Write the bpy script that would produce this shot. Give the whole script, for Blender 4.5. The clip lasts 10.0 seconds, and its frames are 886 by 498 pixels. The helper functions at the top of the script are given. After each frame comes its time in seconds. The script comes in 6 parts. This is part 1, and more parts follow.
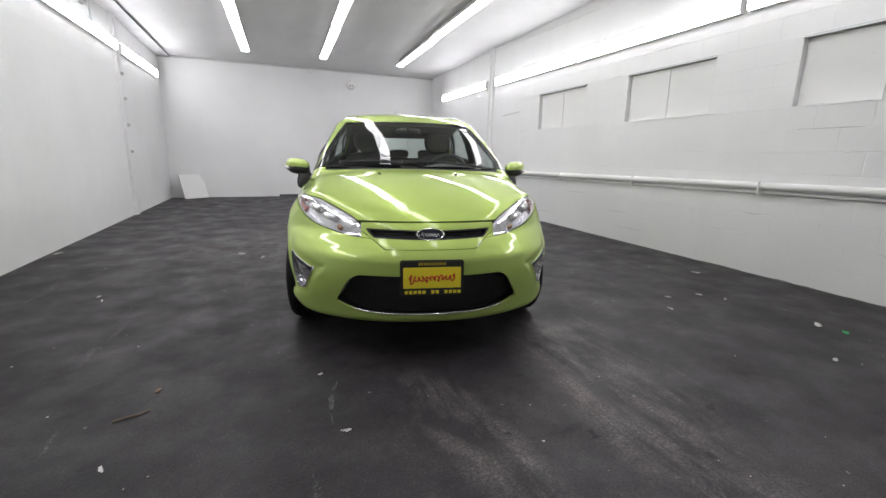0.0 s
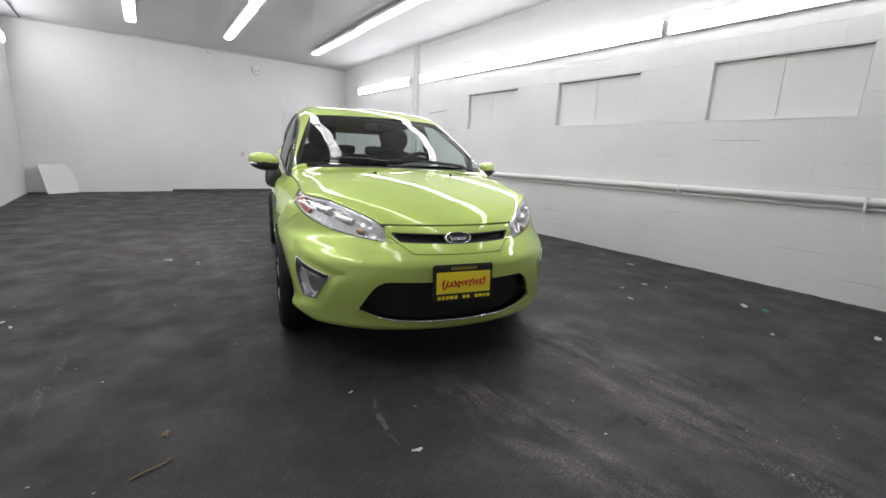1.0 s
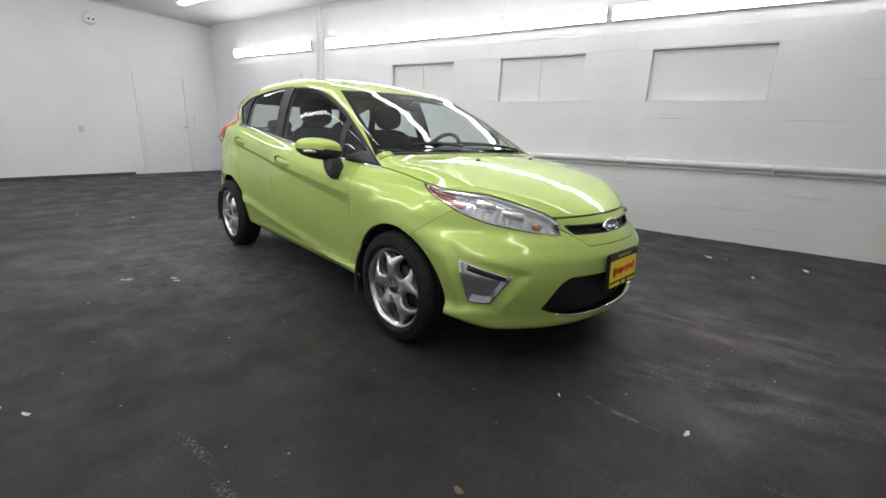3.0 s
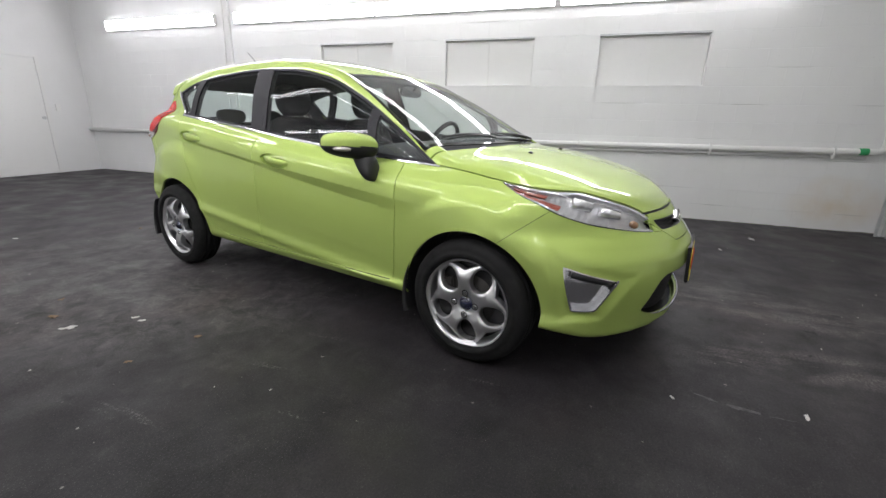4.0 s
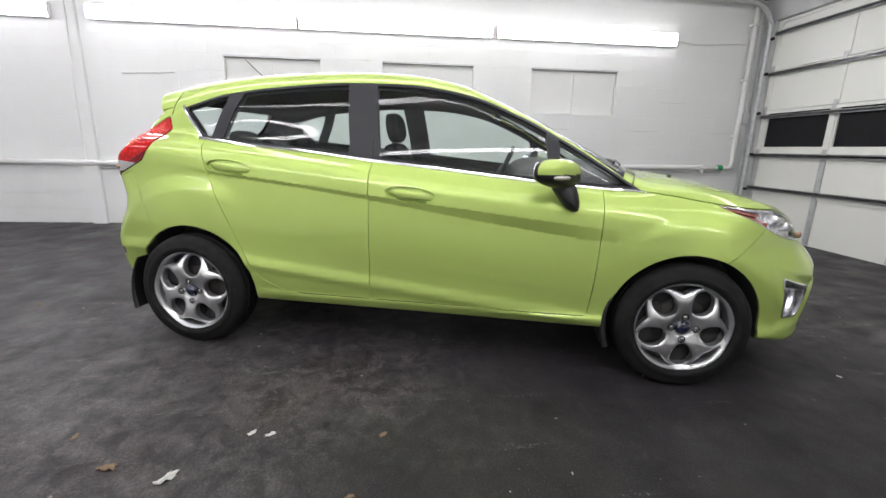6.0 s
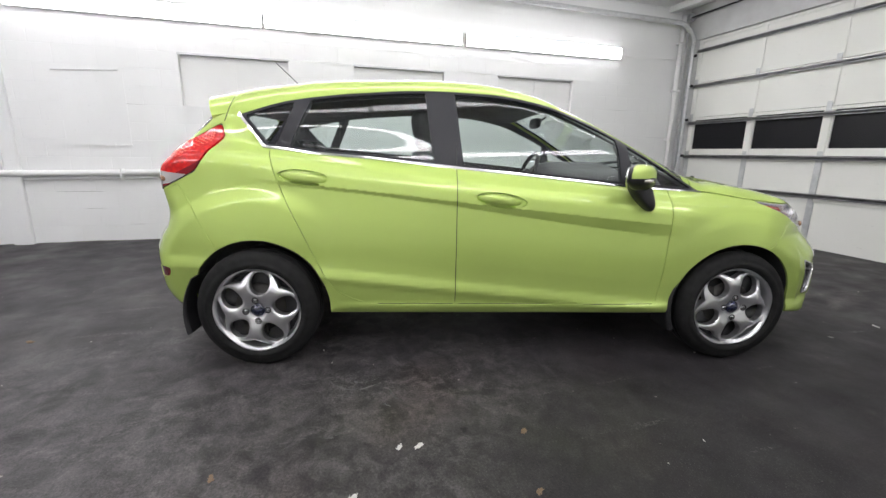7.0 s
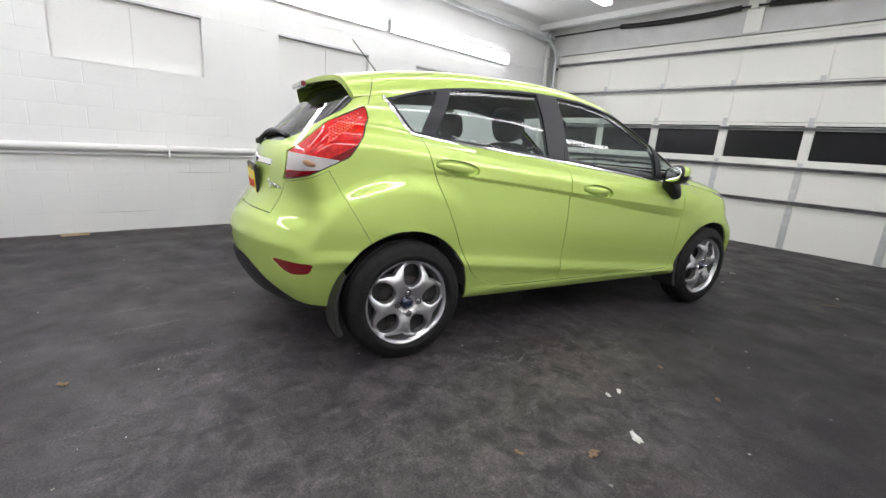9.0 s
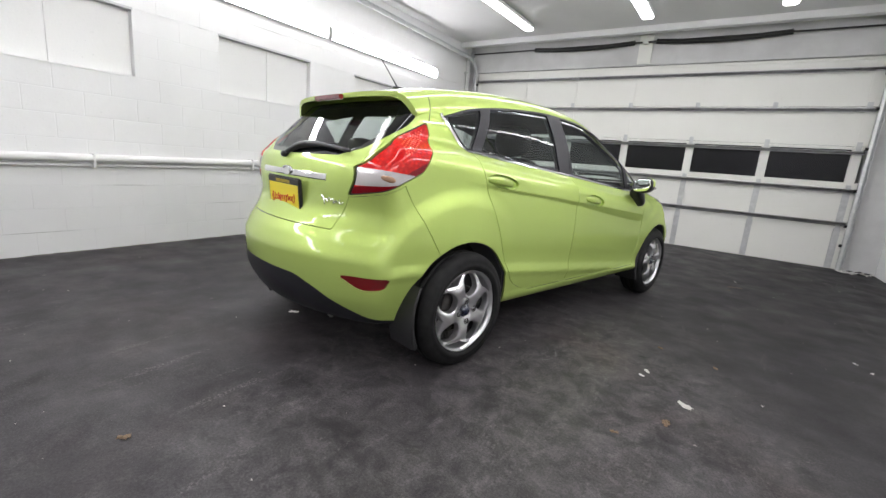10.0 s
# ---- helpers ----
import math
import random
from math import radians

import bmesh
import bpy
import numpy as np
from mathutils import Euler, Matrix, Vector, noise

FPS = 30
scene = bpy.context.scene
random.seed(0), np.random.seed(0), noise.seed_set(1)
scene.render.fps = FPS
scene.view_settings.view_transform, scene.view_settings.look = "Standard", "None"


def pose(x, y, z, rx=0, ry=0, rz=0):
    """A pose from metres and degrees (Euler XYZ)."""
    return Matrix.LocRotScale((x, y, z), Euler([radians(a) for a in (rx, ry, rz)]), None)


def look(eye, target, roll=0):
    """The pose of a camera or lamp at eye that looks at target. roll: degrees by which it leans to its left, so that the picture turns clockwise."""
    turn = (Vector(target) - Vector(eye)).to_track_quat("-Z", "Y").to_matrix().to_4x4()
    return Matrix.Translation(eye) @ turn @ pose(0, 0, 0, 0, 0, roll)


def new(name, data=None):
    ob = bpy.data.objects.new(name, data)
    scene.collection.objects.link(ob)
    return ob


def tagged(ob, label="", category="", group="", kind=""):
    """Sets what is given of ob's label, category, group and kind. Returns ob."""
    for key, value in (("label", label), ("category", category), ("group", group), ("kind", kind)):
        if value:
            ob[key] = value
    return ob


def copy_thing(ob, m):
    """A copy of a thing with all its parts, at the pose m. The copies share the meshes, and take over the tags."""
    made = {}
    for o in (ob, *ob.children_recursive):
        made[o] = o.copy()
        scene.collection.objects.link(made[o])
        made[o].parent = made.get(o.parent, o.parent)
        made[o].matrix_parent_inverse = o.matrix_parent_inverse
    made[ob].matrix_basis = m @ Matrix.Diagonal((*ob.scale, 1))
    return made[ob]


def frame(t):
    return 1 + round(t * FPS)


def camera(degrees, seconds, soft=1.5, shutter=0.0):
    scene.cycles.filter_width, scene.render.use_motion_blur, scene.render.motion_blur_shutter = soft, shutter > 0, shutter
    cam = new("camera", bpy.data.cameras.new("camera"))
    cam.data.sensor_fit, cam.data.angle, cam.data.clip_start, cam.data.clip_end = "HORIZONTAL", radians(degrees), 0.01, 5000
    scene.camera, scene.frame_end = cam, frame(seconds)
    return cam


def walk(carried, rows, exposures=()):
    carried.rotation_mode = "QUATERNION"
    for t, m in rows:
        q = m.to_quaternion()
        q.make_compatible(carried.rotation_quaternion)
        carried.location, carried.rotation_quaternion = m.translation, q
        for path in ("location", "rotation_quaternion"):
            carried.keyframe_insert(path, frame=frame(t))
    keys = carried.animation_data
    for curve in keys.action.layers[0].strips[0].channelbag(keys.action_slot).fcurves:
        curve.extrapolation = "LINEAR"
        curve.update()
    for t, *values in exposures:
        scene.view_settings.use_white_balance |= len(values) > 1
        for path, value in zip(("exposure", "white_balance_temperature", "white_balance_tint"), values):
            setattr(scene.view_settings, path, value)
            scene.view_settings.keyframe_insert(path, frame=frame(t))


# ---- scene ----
cam = camera(92.4, 10.0)
PATH = [
    (0, (0.423, -0.312, 1.079), (1.154, 1.501, 0.655), 1.1),
    (0.5, (0.171, -0.122, 1.081), (1.134, 1.572, 0.627), 1.8),
    (1, (-0.142, 0.064, 1.087), (1.018, 1.637, 0.658), 2.8),
    (1.5, (-0.445, 0.264, 1.098), (0.863, 1.708, 0.647), 2.5),
    (2, (-0.685, 0.606, 1.101), (0.719, 1.948, 0.624), 3.3),
    (2.5, (-0.941, 0.934, 1.112), (0.589, 2.121, 0.612), 1.5),
    (2.7, (-1.013, 1.06, 1.103), (0.552, 2.196, 0.59), 1.8),
    (3.8, (-1.21, 1.991, 1.132), (0.577, 2.689, 0.565), 2.2),
    (4, (-1.211, 2.167, 1.113), (0.603, 2.778, 0.534), 1.5),
    (4.5, (-1.187, 2.625, 1.107), (0.674, 3.062, 0.52), -0.3),
    (5, (-1.214, 3.072, 1.1), (0.704, 3.254, 0.56), 0.9),
    (5.5, (-1.154, 3.498, 1.1), (0.783, 3.508, 0.6), 1.1),
    (6, (-1.179, 3.917, 1.083), (0.759, 3.742, 0.621), 1.4),
    (6.2, (-1.171, 4.07, 1.075), (0.757, 3.856, 0.588), 1.1),
    (7.3, (-1.044, 4.996, 1.094), (0.785, 4.289, 0.7), 2.5),
    (7.5, (-1.012, 5.143, 1.095), (0.787, 4.35, 0.727), 4.2),
    (8, (-0.842, 5.529, 1.091), (0.855, 4.555, 0.679), 5.4),
    (8.5, (-0.7, 5.955, 1.086), (0.892, 4.823, 0.658), 5.0),
    (9, (-0.44, 6.29, 1.065), (0.985, 4.969, 0.592), 4.2),
    (9.5, (-0.167, 6.627, 1.061), (1.087, 5.132, 0.624), 4.8),
    (10, (0.113, 6.901, 1.042), (1.16, 5.245, 0.641), 4.7),
]
walk(cam, [(t, look(eye, target, roll)) for t, eye, target, roll in PATH],
     exposures=[(0, 0.12), (2.5, 0.12), (4.5, 0.24), (6, 0.34), (10, 0.42)])

# ---- world, lights, exposure ----
world = bpy.data.worlds.new("world")
scene.world = world
world.use_nodes = True
world.node_tree.nodes["Background"].inputs[0].default_value = (0.5, 0.55, 0.6, 1)
world.node_tree.nodes["Background"].inputs[1].default_value = 0.02
scene.view_settings.exposure = 0.0
WALL_TUBE, CEILING_TUBE = 18.5, 10.0  # emission of the lamp covers, the only light of the room

# room: x from LEFT to RIGHT, y from GATE to BACK; the ceiling falls towards the back
LEFT, RIGHT, GATE, BACK = -1.80, 4.79, -1.02, 11.55


def ceiling_z(y):
    return 3.31 - 0.0085 * (y - GATE)


# ---- materials ----
def material(name, color=(0.5, 0.5, 0.5), rough=0.5, metal=0.0, **more):
    m = bpy.data.materials.new(name)
    m.use_nodes = True
    b = m.node_tree.nodes["Principled BSDF"]
    b.inputs["Base Color"].default_value = (*color, 1)
    b.inputs["Roughness"].default_value = rough
    b.inputs["Metallic"].default_value = metal
    for key, value in more.items():
        b.inputs[key.replace("_", " ")].default_value = value
    return m


def node(m, kind, **inputs):
    n = m.node_tree.nodes.new(kind)
    for key, value in inputs.items():
        n.inputs[key.replace("_", " ")].default_value = value
    return n


def link(m, a, b):
    m.node_tree.links.new(a, b)


def shader(m):
    return m.node_tree.nodes["Principled BSDF"]


def noise_of(m, scale, detail=4.0, rough=0.55, stretch=None, warp=0.0, turn=0.0):
    """Noise in metres of the place; its factor."""
    at = m.node_tree.nodes.new("ShaderNodeNewGeometry").outputs["Position"]
    if stretch:
        mapping = node(m, "ShaderNodeMapping", Scale=stretch, Rotation=(0, 0, radians(turn)))
        link(m, at, mapping.inputs["Vector"])
        at = mapping.outputs["Vector"]
    n = node(m, "ShaderNodeTexNoise", Scale=scale, Detail=detail, Roughness=rough, Distortion=warp)
    link(m, at, n.inputs["Vector"])
    return n.outputs["Fac"]


def ramp(m, fac, *stops):
    r = m.node_tree.nodes.new("ShaderNodeValToRGB")
    while len(r.color_ramp.elements) < len(stops):
        r.color_ramp.elements.new(0.5)
    for e, (at, c) in zip(r.color_ramp.elements, stops):
        e.position, e.color = at, (*c, 1) if isinstance(c, (tuple, list)) else (c, c, c, 1)
    link(m, fac, r.inputs["Fac"])
    return r.outputs["Color"]


def mixed(m, fac, a, b, how="MIX"):
    n = m.node_tree.nodes.new("ShaderNodeMix")
    n.data_type, n.blend_type = "RGBA", how
    for value, slot in ((fac, n.inputs[0]), (a, n.inputs[6]), (b, n.inputs[7])):
        if isinstance(value, (int, float)):
            slot.default_value = value
        elif isinstance(value, tuple):
            slot.default_value = (*value, 1)
        else:
            link(m, value, slot)
    return n.outputs[2]


def bump(m, height, strength, distance):
    n = node(m, "ShaderNodeBump", Strength=strength, Distance=distance)
    link(m, height, n.inputs["Height"])
    link(m, n.outputs["Normal"], shader(m).inputs["Normal"])


def zone(m, middle, size, turn=0.0):
    """One in the middle of an oval, falling to zero at its edge."""
    mapping = node(m, "ShaderNodeMapping", Location=middle, Rotation=(0, 0, radians(turn)), Scale=size)
    mapping.vector_type = "TEXTURE"
    link(m, m.node_tree.nodes.new("ShaderNodeNewGeometry").outputs["Position"], mapping.inputs["Vector"])
    fall = m.node_tree.nodes.new("ShaderNodeTexGradient")
    fall.gradient_type = "SPHERICAL"
    link(m, mapping.outputs["Vector"], fall.inputs["Vector"])
    return fall.outputs["Fac"]


def wall_material(name, tone, grime):
    m = material(name, tone, 0.62)
    big = ramp(m, noise_of(m, 0.7, 5), (0.3, 1.0), (0.75, 1 - grime))
    streak = ramp(m, noise_of(m, 1.0, 6, 0.65, (2.2, 2.2, 0.5)), (0.45, 1.0), (0.85, 1 - 0.35 * grime))
    speck = ramp(m, noise_of(m, 38, 3), (0.25, 0.88), (0.34, 1.0))
    c = mixed(m, 1.0, mixed(m, 1.0, tone, big, "MULTIPLY"), mixed(m, 1.0, streak, speck, "MULTIPLY"), "MULTIPLY")
    rust = ramp(m, mixed(m, 1.0, zone(m, (4.79, -0.5, 0.30), (0.4, 0.6, 0.40)), ramp(m, noise_of(m, 3, 5), (0.3, 0.4), (0.7, 1.3)), "MULTIPLY"), (0.1, (1.0, 1.0, 1.0)), (0.7, (0.90, 0.80, 0.68)))
    c = mixed(m, 1.0, c, rust, "MULTIPLY")
    link(m, c, shader(m).inputs["Base Color"])
    h = mixed(m, 0.5, noise_of(m, 60, 4), noise_of(m, 9, 3))
    bump(m, h, 0.35, 0.004)
    return m


M_WALL = wall_material("white_wall_paint", (0.765, 0.768, 0.765), 0.10)
M_JOINT = wall_material("painted_joint", (0.745, 0.747, 0.745), 0.14)
M_PLASTER = wall_material("white_plaster", (0.755, 0.757, 0.757), 0.10)
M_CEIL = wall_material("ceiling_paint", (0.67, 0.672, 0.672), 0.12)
M_PANEL = wall_material("painted_board", (0.74, 0.74, 0.73), 0.05)
M_GATE = wall_material("gate_panel", (0.74, 0.74, 0.70), 0.06)

# floor: dark worn paint with grey scuffs, tyre dust and stains
M_FLOOR = material("dark_floor", (0.03, 0.03, 0.03), 0.6, Specular_IOR_Level=0.28)
patches = ramp(M_FLOOR, noise_of(M_FLOOR, 0.8, 6, 0.62, None, 0.8), (0.30, (0.032, 0.029, 0.033)), (0.5, (0.044, 0.040, 0.044)), (0.70, (0.062, 0.056, 0.059)))
drag = ramp(M_FLOOR, noise_of(M_FLOOR, 4.2, 9, 0.74, None, 0.4), (0.50, 0.0), (0.68, 0.7))
grit = ramp(M_FLOOR, noise_of(M_FLOOR, 22, 6, 0.75), (0.40, 0.0), (0.75, 1.0))
fine = ramp(M_FLOOR, noise_of(M_FLOOR, 110, 4, 0.75), (0.32, 0.37), (0.68, 1.06))
mottle = ramp(M_FLOOR, noise_of(M_FLOOR, 9, 9, 0.72, None, 0.3), (0.32, 0.68), (0.68, 1.12))
fine = mixed(M_FLOOR, 1.0, fine, mottle, "MULTIPLY")
dusty = mixed(M_FLOOR, mixed(M_FLOOR, 0.55, mixed(M_FLOOR, 1.0, drag, grit, "MULTIPLY"), (0.0, 0.0, 0.0)), patches, (0.27, 0.25, 0.24))
# worn places: the yard behind the car and the tyre lanes in front of it
yard = ramp(M_FLOOR, mixed(M_FLOOR, 1.0, zone(M_FLOOR, (0.85, 5.0, 0), (1.6, 2.2, 1), 15), ramp(M_FLOOR, noise_of(M_FLOOR, 1.4, 5), (0.3, 0.35), (0.65, 1.35)), "MULTIPLY"), (0.12, 0.0), (0.5, 1.0))
lanes = mixed(M_FLOOR, 1.0, zone(M_FLOOR, (1.90, 1.1, 0), (0.38, 1.25, 1), -8), zone(M_FLOOR, (1.12, 1.0, 0), (0.2, 0.8, 1), 8), "LIGHTEN")
lanes = ramp(M_FLOOR, mixed(M_FLOOR, 1.0, lanes, ramp(M_FLOOR, noise_of(M_FLOOR, 5, 5), (0.3, 0.3), (0.65, 1.5)), "MULTIPLY"), (0.08, 0.0), (0.45, 1.0))
spots = mixed(M_FLOOR, 1.0, ramp(M_FLOOR, noise_of(M_FLOOR, 75, 6, 0.8), (0.42, 0.08), (0.72, 0.9)), ramp(M_FLOOR, noise_of(M_FLOOR, 7, 6, 0.7, (1.0, 0.3, 1.0), 0.4, 8), (0.42, 0.0), (0.62, 1.0)), "MULTIPLY")
scratch = ramp(M_FLOOR, noise_of(M_FLOOR, 2.4, 7, 0.62, (1.0, 0.45, 1.0), 1.2, 35), (0.465, 0.0), (0.50, 1.0), (0.535, 0.0))
worn = mixed(M_FLOOR, mixed(M_FLOOR, 1.0, yard, ramp(M_FLOOR, noise_of(M_FLOOR, 9, 7, 0.72, None, 0.8), (0.38, 0.0), (0.66, 0.55)), "MULTIPLY"), dusty, (0.17, 0.158, 0.16))
worn = mixed(M_FLOOR, mixed(M_FLOOR, 1.0, mixed(M_FLOOR, 1.0, yard, scratch, "MULTIPLY"), ramp(M_FLOOR, noise_of(M_FLOOR, 30, 4, 0.7), (0.44, 0.0), (0.64, 0.40)), "MULTIPLY"), worn, (0.26, 0.245, 0.24))
worn = mixed(M_FLOOR, mixed(M_FLOOR, 1.0, lanes, spots, "MULTIPLY"), worn, (0.36, 0.325, 0.31))
blots = ramp(M_FLOOR, noise_of(M_FLOOR, 1.7, 5, 0.6, None, 1.5), (0.58, 0.0), (0.70, 0.85))
stained = mixed(M_FLOOR, blots, worn, (0.022, 0.020, 0.022))
brown = ramp(M_FLOOR, noise_of(M_FLOOR, 1.3, 4, 0.5), (0.52, 0.0), (0.75, 0.5))
toned = mixed(M_FLOOR, brown, stained, mixed(M_FLOOR, 1.0, stained, (1.15, 0.86, 0.80), "MULTIPLY"))
# an oval beside the car's front where dimness is put into the floor colour
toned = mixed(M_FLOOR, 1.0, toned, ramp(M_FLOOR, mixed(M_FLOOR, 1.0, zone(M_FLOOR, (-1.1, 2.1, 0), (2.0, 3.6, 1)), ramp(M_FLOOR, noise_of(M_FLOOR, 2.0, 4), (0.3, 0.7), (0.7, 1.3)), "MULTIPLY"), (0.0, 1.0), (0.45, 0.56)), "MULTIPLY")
# short pale scrapes in all directions, and a few dark oil spots
for turn, seed in ((20, 5.2), (75, 6.1), (140, 4.6)):
    scrape = ramp(M_FLOOR, noise_of(M_FLOOR, seed, 4, 0.55, (1.0, 0.12, 1.0), 0.0, turn), (0.66, 0.0), (0.70, 0.8))
    chips = ramp(M_FLOOR, noise_of(M_FLOOR, 75 + seed, 3, 0.7), (0.50, 0.0), (0.58, 0.8))
    toned = mixed(M_FLOOR, mixed(M_FLOOR, 1.0, scrape, chips, "MULTIPLY"), toned, (0.22, 0.205, 0.20))
dust = mixed(M_FLOOR, 1.0, ramp(M_FLOOR, noise_of(M_FLOOR, 190, 2, 0.5), (0.60, 0.0), (0.70, 0.55)), ramp(M_FLOOR, noise_of(M_FLOOR, 1.1, 5, 0.6), (0.36, 0.15), (0.62, 1.0)), "MULTIPLY")
toned = mixed(M_FLOOR, dust, toned, (0.17, 0.16, 0.155))
flecks = ramp(M_FLOOR, noise_of(M_FLOOR, 26, 2, 0.4), (0.765, 0.0), (0.785, 0.9))
toned = mixed(M_FLOOR, flecks, toned, (0.34, 0.31, 0.29))
oil = ramp(M_FLOOR, noise_of(M_FLOOR, 7.5, 3, 0.5), (0.70, 0.0), (0.735, 0.8))
toned = mixed(M_FLOOR, oil, toned, (0.012, 0.011, 0.013))
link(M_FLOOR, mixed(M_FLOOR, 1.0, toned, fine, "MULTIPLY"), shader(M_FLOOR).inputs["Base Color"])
link(M_FLOOR, ramp(M_FLOOR, noise_of(M_FLOOR, 3.1, 6), (0.3, 0.40), (0.7, 0.72)), shader(M_FLOOR).inputs["Roughness"])
bump(M_FLOOR, mixed(M_FLOOR, 0.5, noise_of(M_FLOOR, 45, 5), noise_of(M_FLOOR, 6, 4)), 0.4, 0.004)

M_SCUFF = material("pale_scuff", (0.17, 0.16, 0.15), 0.85)
link(M_SCUFF, ramp(M_SCUFF, noise_of(M_SCUFF, 30, 5), (0.3, 0.035), (0.7, 0.12)), shader(M_SCUFF).inputs["Base Color"])
M_LAMP = material("wall_lamp_cover", (0.9, 0.9, 0.9), 0.4, Emission_Color=(1.0, 0.985, 1.02, 1), Emission_Strength=WALL_TUBE)
M_CEILLAMP = material("ceiling_lamp_cover", (0.9, 0.9, 0.9), 0.4, Emission_Color=(1.0, 0.985, 1.02, 1), Emission_Strength=CEILING_TUBE)
M_FIXTURE = material("white_enamel", (0.75, 0.75, 0.74), 0.35)
M_GREYMETAL = material("galvanised_steel", (0.4, 0.41, 0.42), 0.45, 0.45)
link(M_GREYMETAL, ramp(M_GREYMETAL, noise_of(M_GREYMETAL, 18, 4), (0.3, (0.44, 0.45, 0.455)), (0.7, (0.55, 0.56, 0.565))), shader(M_GREYMETAL).inputs["Base Color"])
M_STRUT = material("weathered_steel", (0.3, 0.31, 0.31), 0.4, 0.6)
link(M_STRUT, ramp(M_STRUT, noise_of(M_STRUT, 12, 5), (0.3, (0.25, 0.255, 0.26)), (0.7, (0.42, 0.425, 0.43))), shader(M_STRUT).inputs["Base Color"])
M_PIPE = wall_material("painted_pipe", (0.76, 0.76, 0.75), 0.08)
M_GREYPAINT = material("grey_wall_paint", (0.6, 0.6, 0.6), 0.6)
link(M_GREYPAINT, ramp(M_GREYPAINT, noise_of(M_GREYPAINT, 2.5, 5), (0.3, 0.46), (0.7, 0.58)), shader(M_GREYPAINT).inputs["Base Color"])
M_DARKPANE = material("dark_gate_window", (0.006, 0.006, 0.008), 0.25, Specular_IOR_Level=0.25)
M_SPRING = material("black_spring", (0.02, 0.02, 0.02), 0.5, 0.4)
M_GREEN = material("green_label", (0.02, 0.30, 0.10), 0.5)
M_PAPER = material("white_paper", (0.58, 0.57, 0.55), 0.8)
M_LEAF = material("dry_leaf", (0.17, 0.115, 0.07), 0.8)
M_SKIRT = material("bare_concrete", (0.16, 0.155, 0.145), 0.9)
link(M_SKIRT, ramp(M_SKIRT, noise_of(M_SKIRT, 14, 5), (0.35, (0.05, 0.048, 0.048)), (0.65, (0.20, 0.195, 0.18))), shader(M_SKIRT).inputs["Base Color"])
M_CRUMB = material("pale_crumb", (0.42, 0.40, 0.37), 0.85)
M_TAN = material("stain_tan", (0.40, 0.29, 0.17), 0.8)
M_CRACK = material("open_joint", (0.30, 0.295, 0.285), 0.9)
M_DARKLINE = material("dark_sealant", (0.06, 0.06, 0.06), 0.7)

# car
M_PAINT = material("lime_metallic_paint", (0.41, 0.55, 0.09), 0.42, 0.40, Specular_IOR_Level=0.0, Coat_Weight=1.0, Coat_Roughness=0.015, Coat_IOR=1.43)
flake = ramp(M_PAINT, noise_of(M_PAINT, 900, 2), (0.35, (0.405, 0.53, 0.132)), (0.65, (0.468, 0.60, 0.164)))
link(M_PAINT, flake, shader(M_PAINT).inputs["Base Color"])
M_BLACK = material("black_plastic", (0.012, 0.012, 0.013), 0.45)
M_TRIM = material("dark_grey_trim", (0.016, 0.016, 0.020), 0.42, Specular_IOR_Level=0.35)
M_FRIT = material("black_glass_border", (0.006, 0.006, 0.007), 0.04)
M_LINER = material("dark_lining", (0.075, 0.075, 0.078), 0.8)
M_SEAT = material("seat_cloth", (0.022, 0.022, 0.024), 0.9)
link(M_SEAT, ramp(M_SEAT, noise_of(M_SEAT, 160, 3), (0.3, 0.014), (0.7, 0.034)), shader(M_SEAT).inputs["Base Color"])
M_CHROME = material("chrome", (0.82, 0.82, 0.83), 0.10, 1.0)
M_BOWL = material("lamp_bowl", (0.80, 0.80, 0.82), 0.18, 0.70)
cells = node(M_BOWL, "ShaderNodeTexWave", Scale=13.0, Distortion=0.0, Detail=0.0)
link(M_BOWL, M_BOWL.node_tree.nodes.new("ShaderNodeTexCoord").outputs["Object"], cells.inputs["Vector"])
bump(M_BOWL, cells.outputs["Fac"], 0.18, 0.008)
M_FOGBOWL = material("fog_lamp_bowl", (0.66, 0.66, 0.68), 0.16, 0.9)
flutes = node(M_FOGBOWL, "ShaderNodeTexWave", Scale=5.0)
link(M_FOGBOWL, M_FOGBOWL.node_tree.nodes.new("ShaderNodeTexCoord").outputs["Object"], flutes.inputs["Vector"])
bump(M_FOGBOWL, flutes.outputs["Fac"], 0.10, 0.02)
M_FOGRIM = material("silver_plastic", (0.78, 0.78, 0.79), 0.12, 0.95)
M_ALLOY = material("silver_alloy", (0.63, 0.63, 0.64), 0.30, 0.92)
M_IRON = material("dull_iron", (0.035, 0.032, 0.03), 0.6, 0.4)
M_TYRE = material("tyre_rubber", (0.016, 0.016, 0.017), 0.75, Specular_IOR_Level=0.2)
link(M_TYRE, ramp(M_TYRE, noise_of(M_TYRE, 25, 5), (0.35, 0.008), (0.75, 0.016)), shader(M_TYRE).inputs["Base Color"])
M_RED = material("red_lens", (0.62, 0.012, 0.012), 0.3, Specular_IOR_Level=0.0, Coat_Weight=1.0, Coat_Roughness=0.01)
facets = node(M_RED, "ShaderNodeTexVoronoi", Scale=55.0)
link(M_RED, M_RED.node_tree.nodes.new("ShaderNodeTexCoord").outputs["Object"], facets.inputs["Vector"])
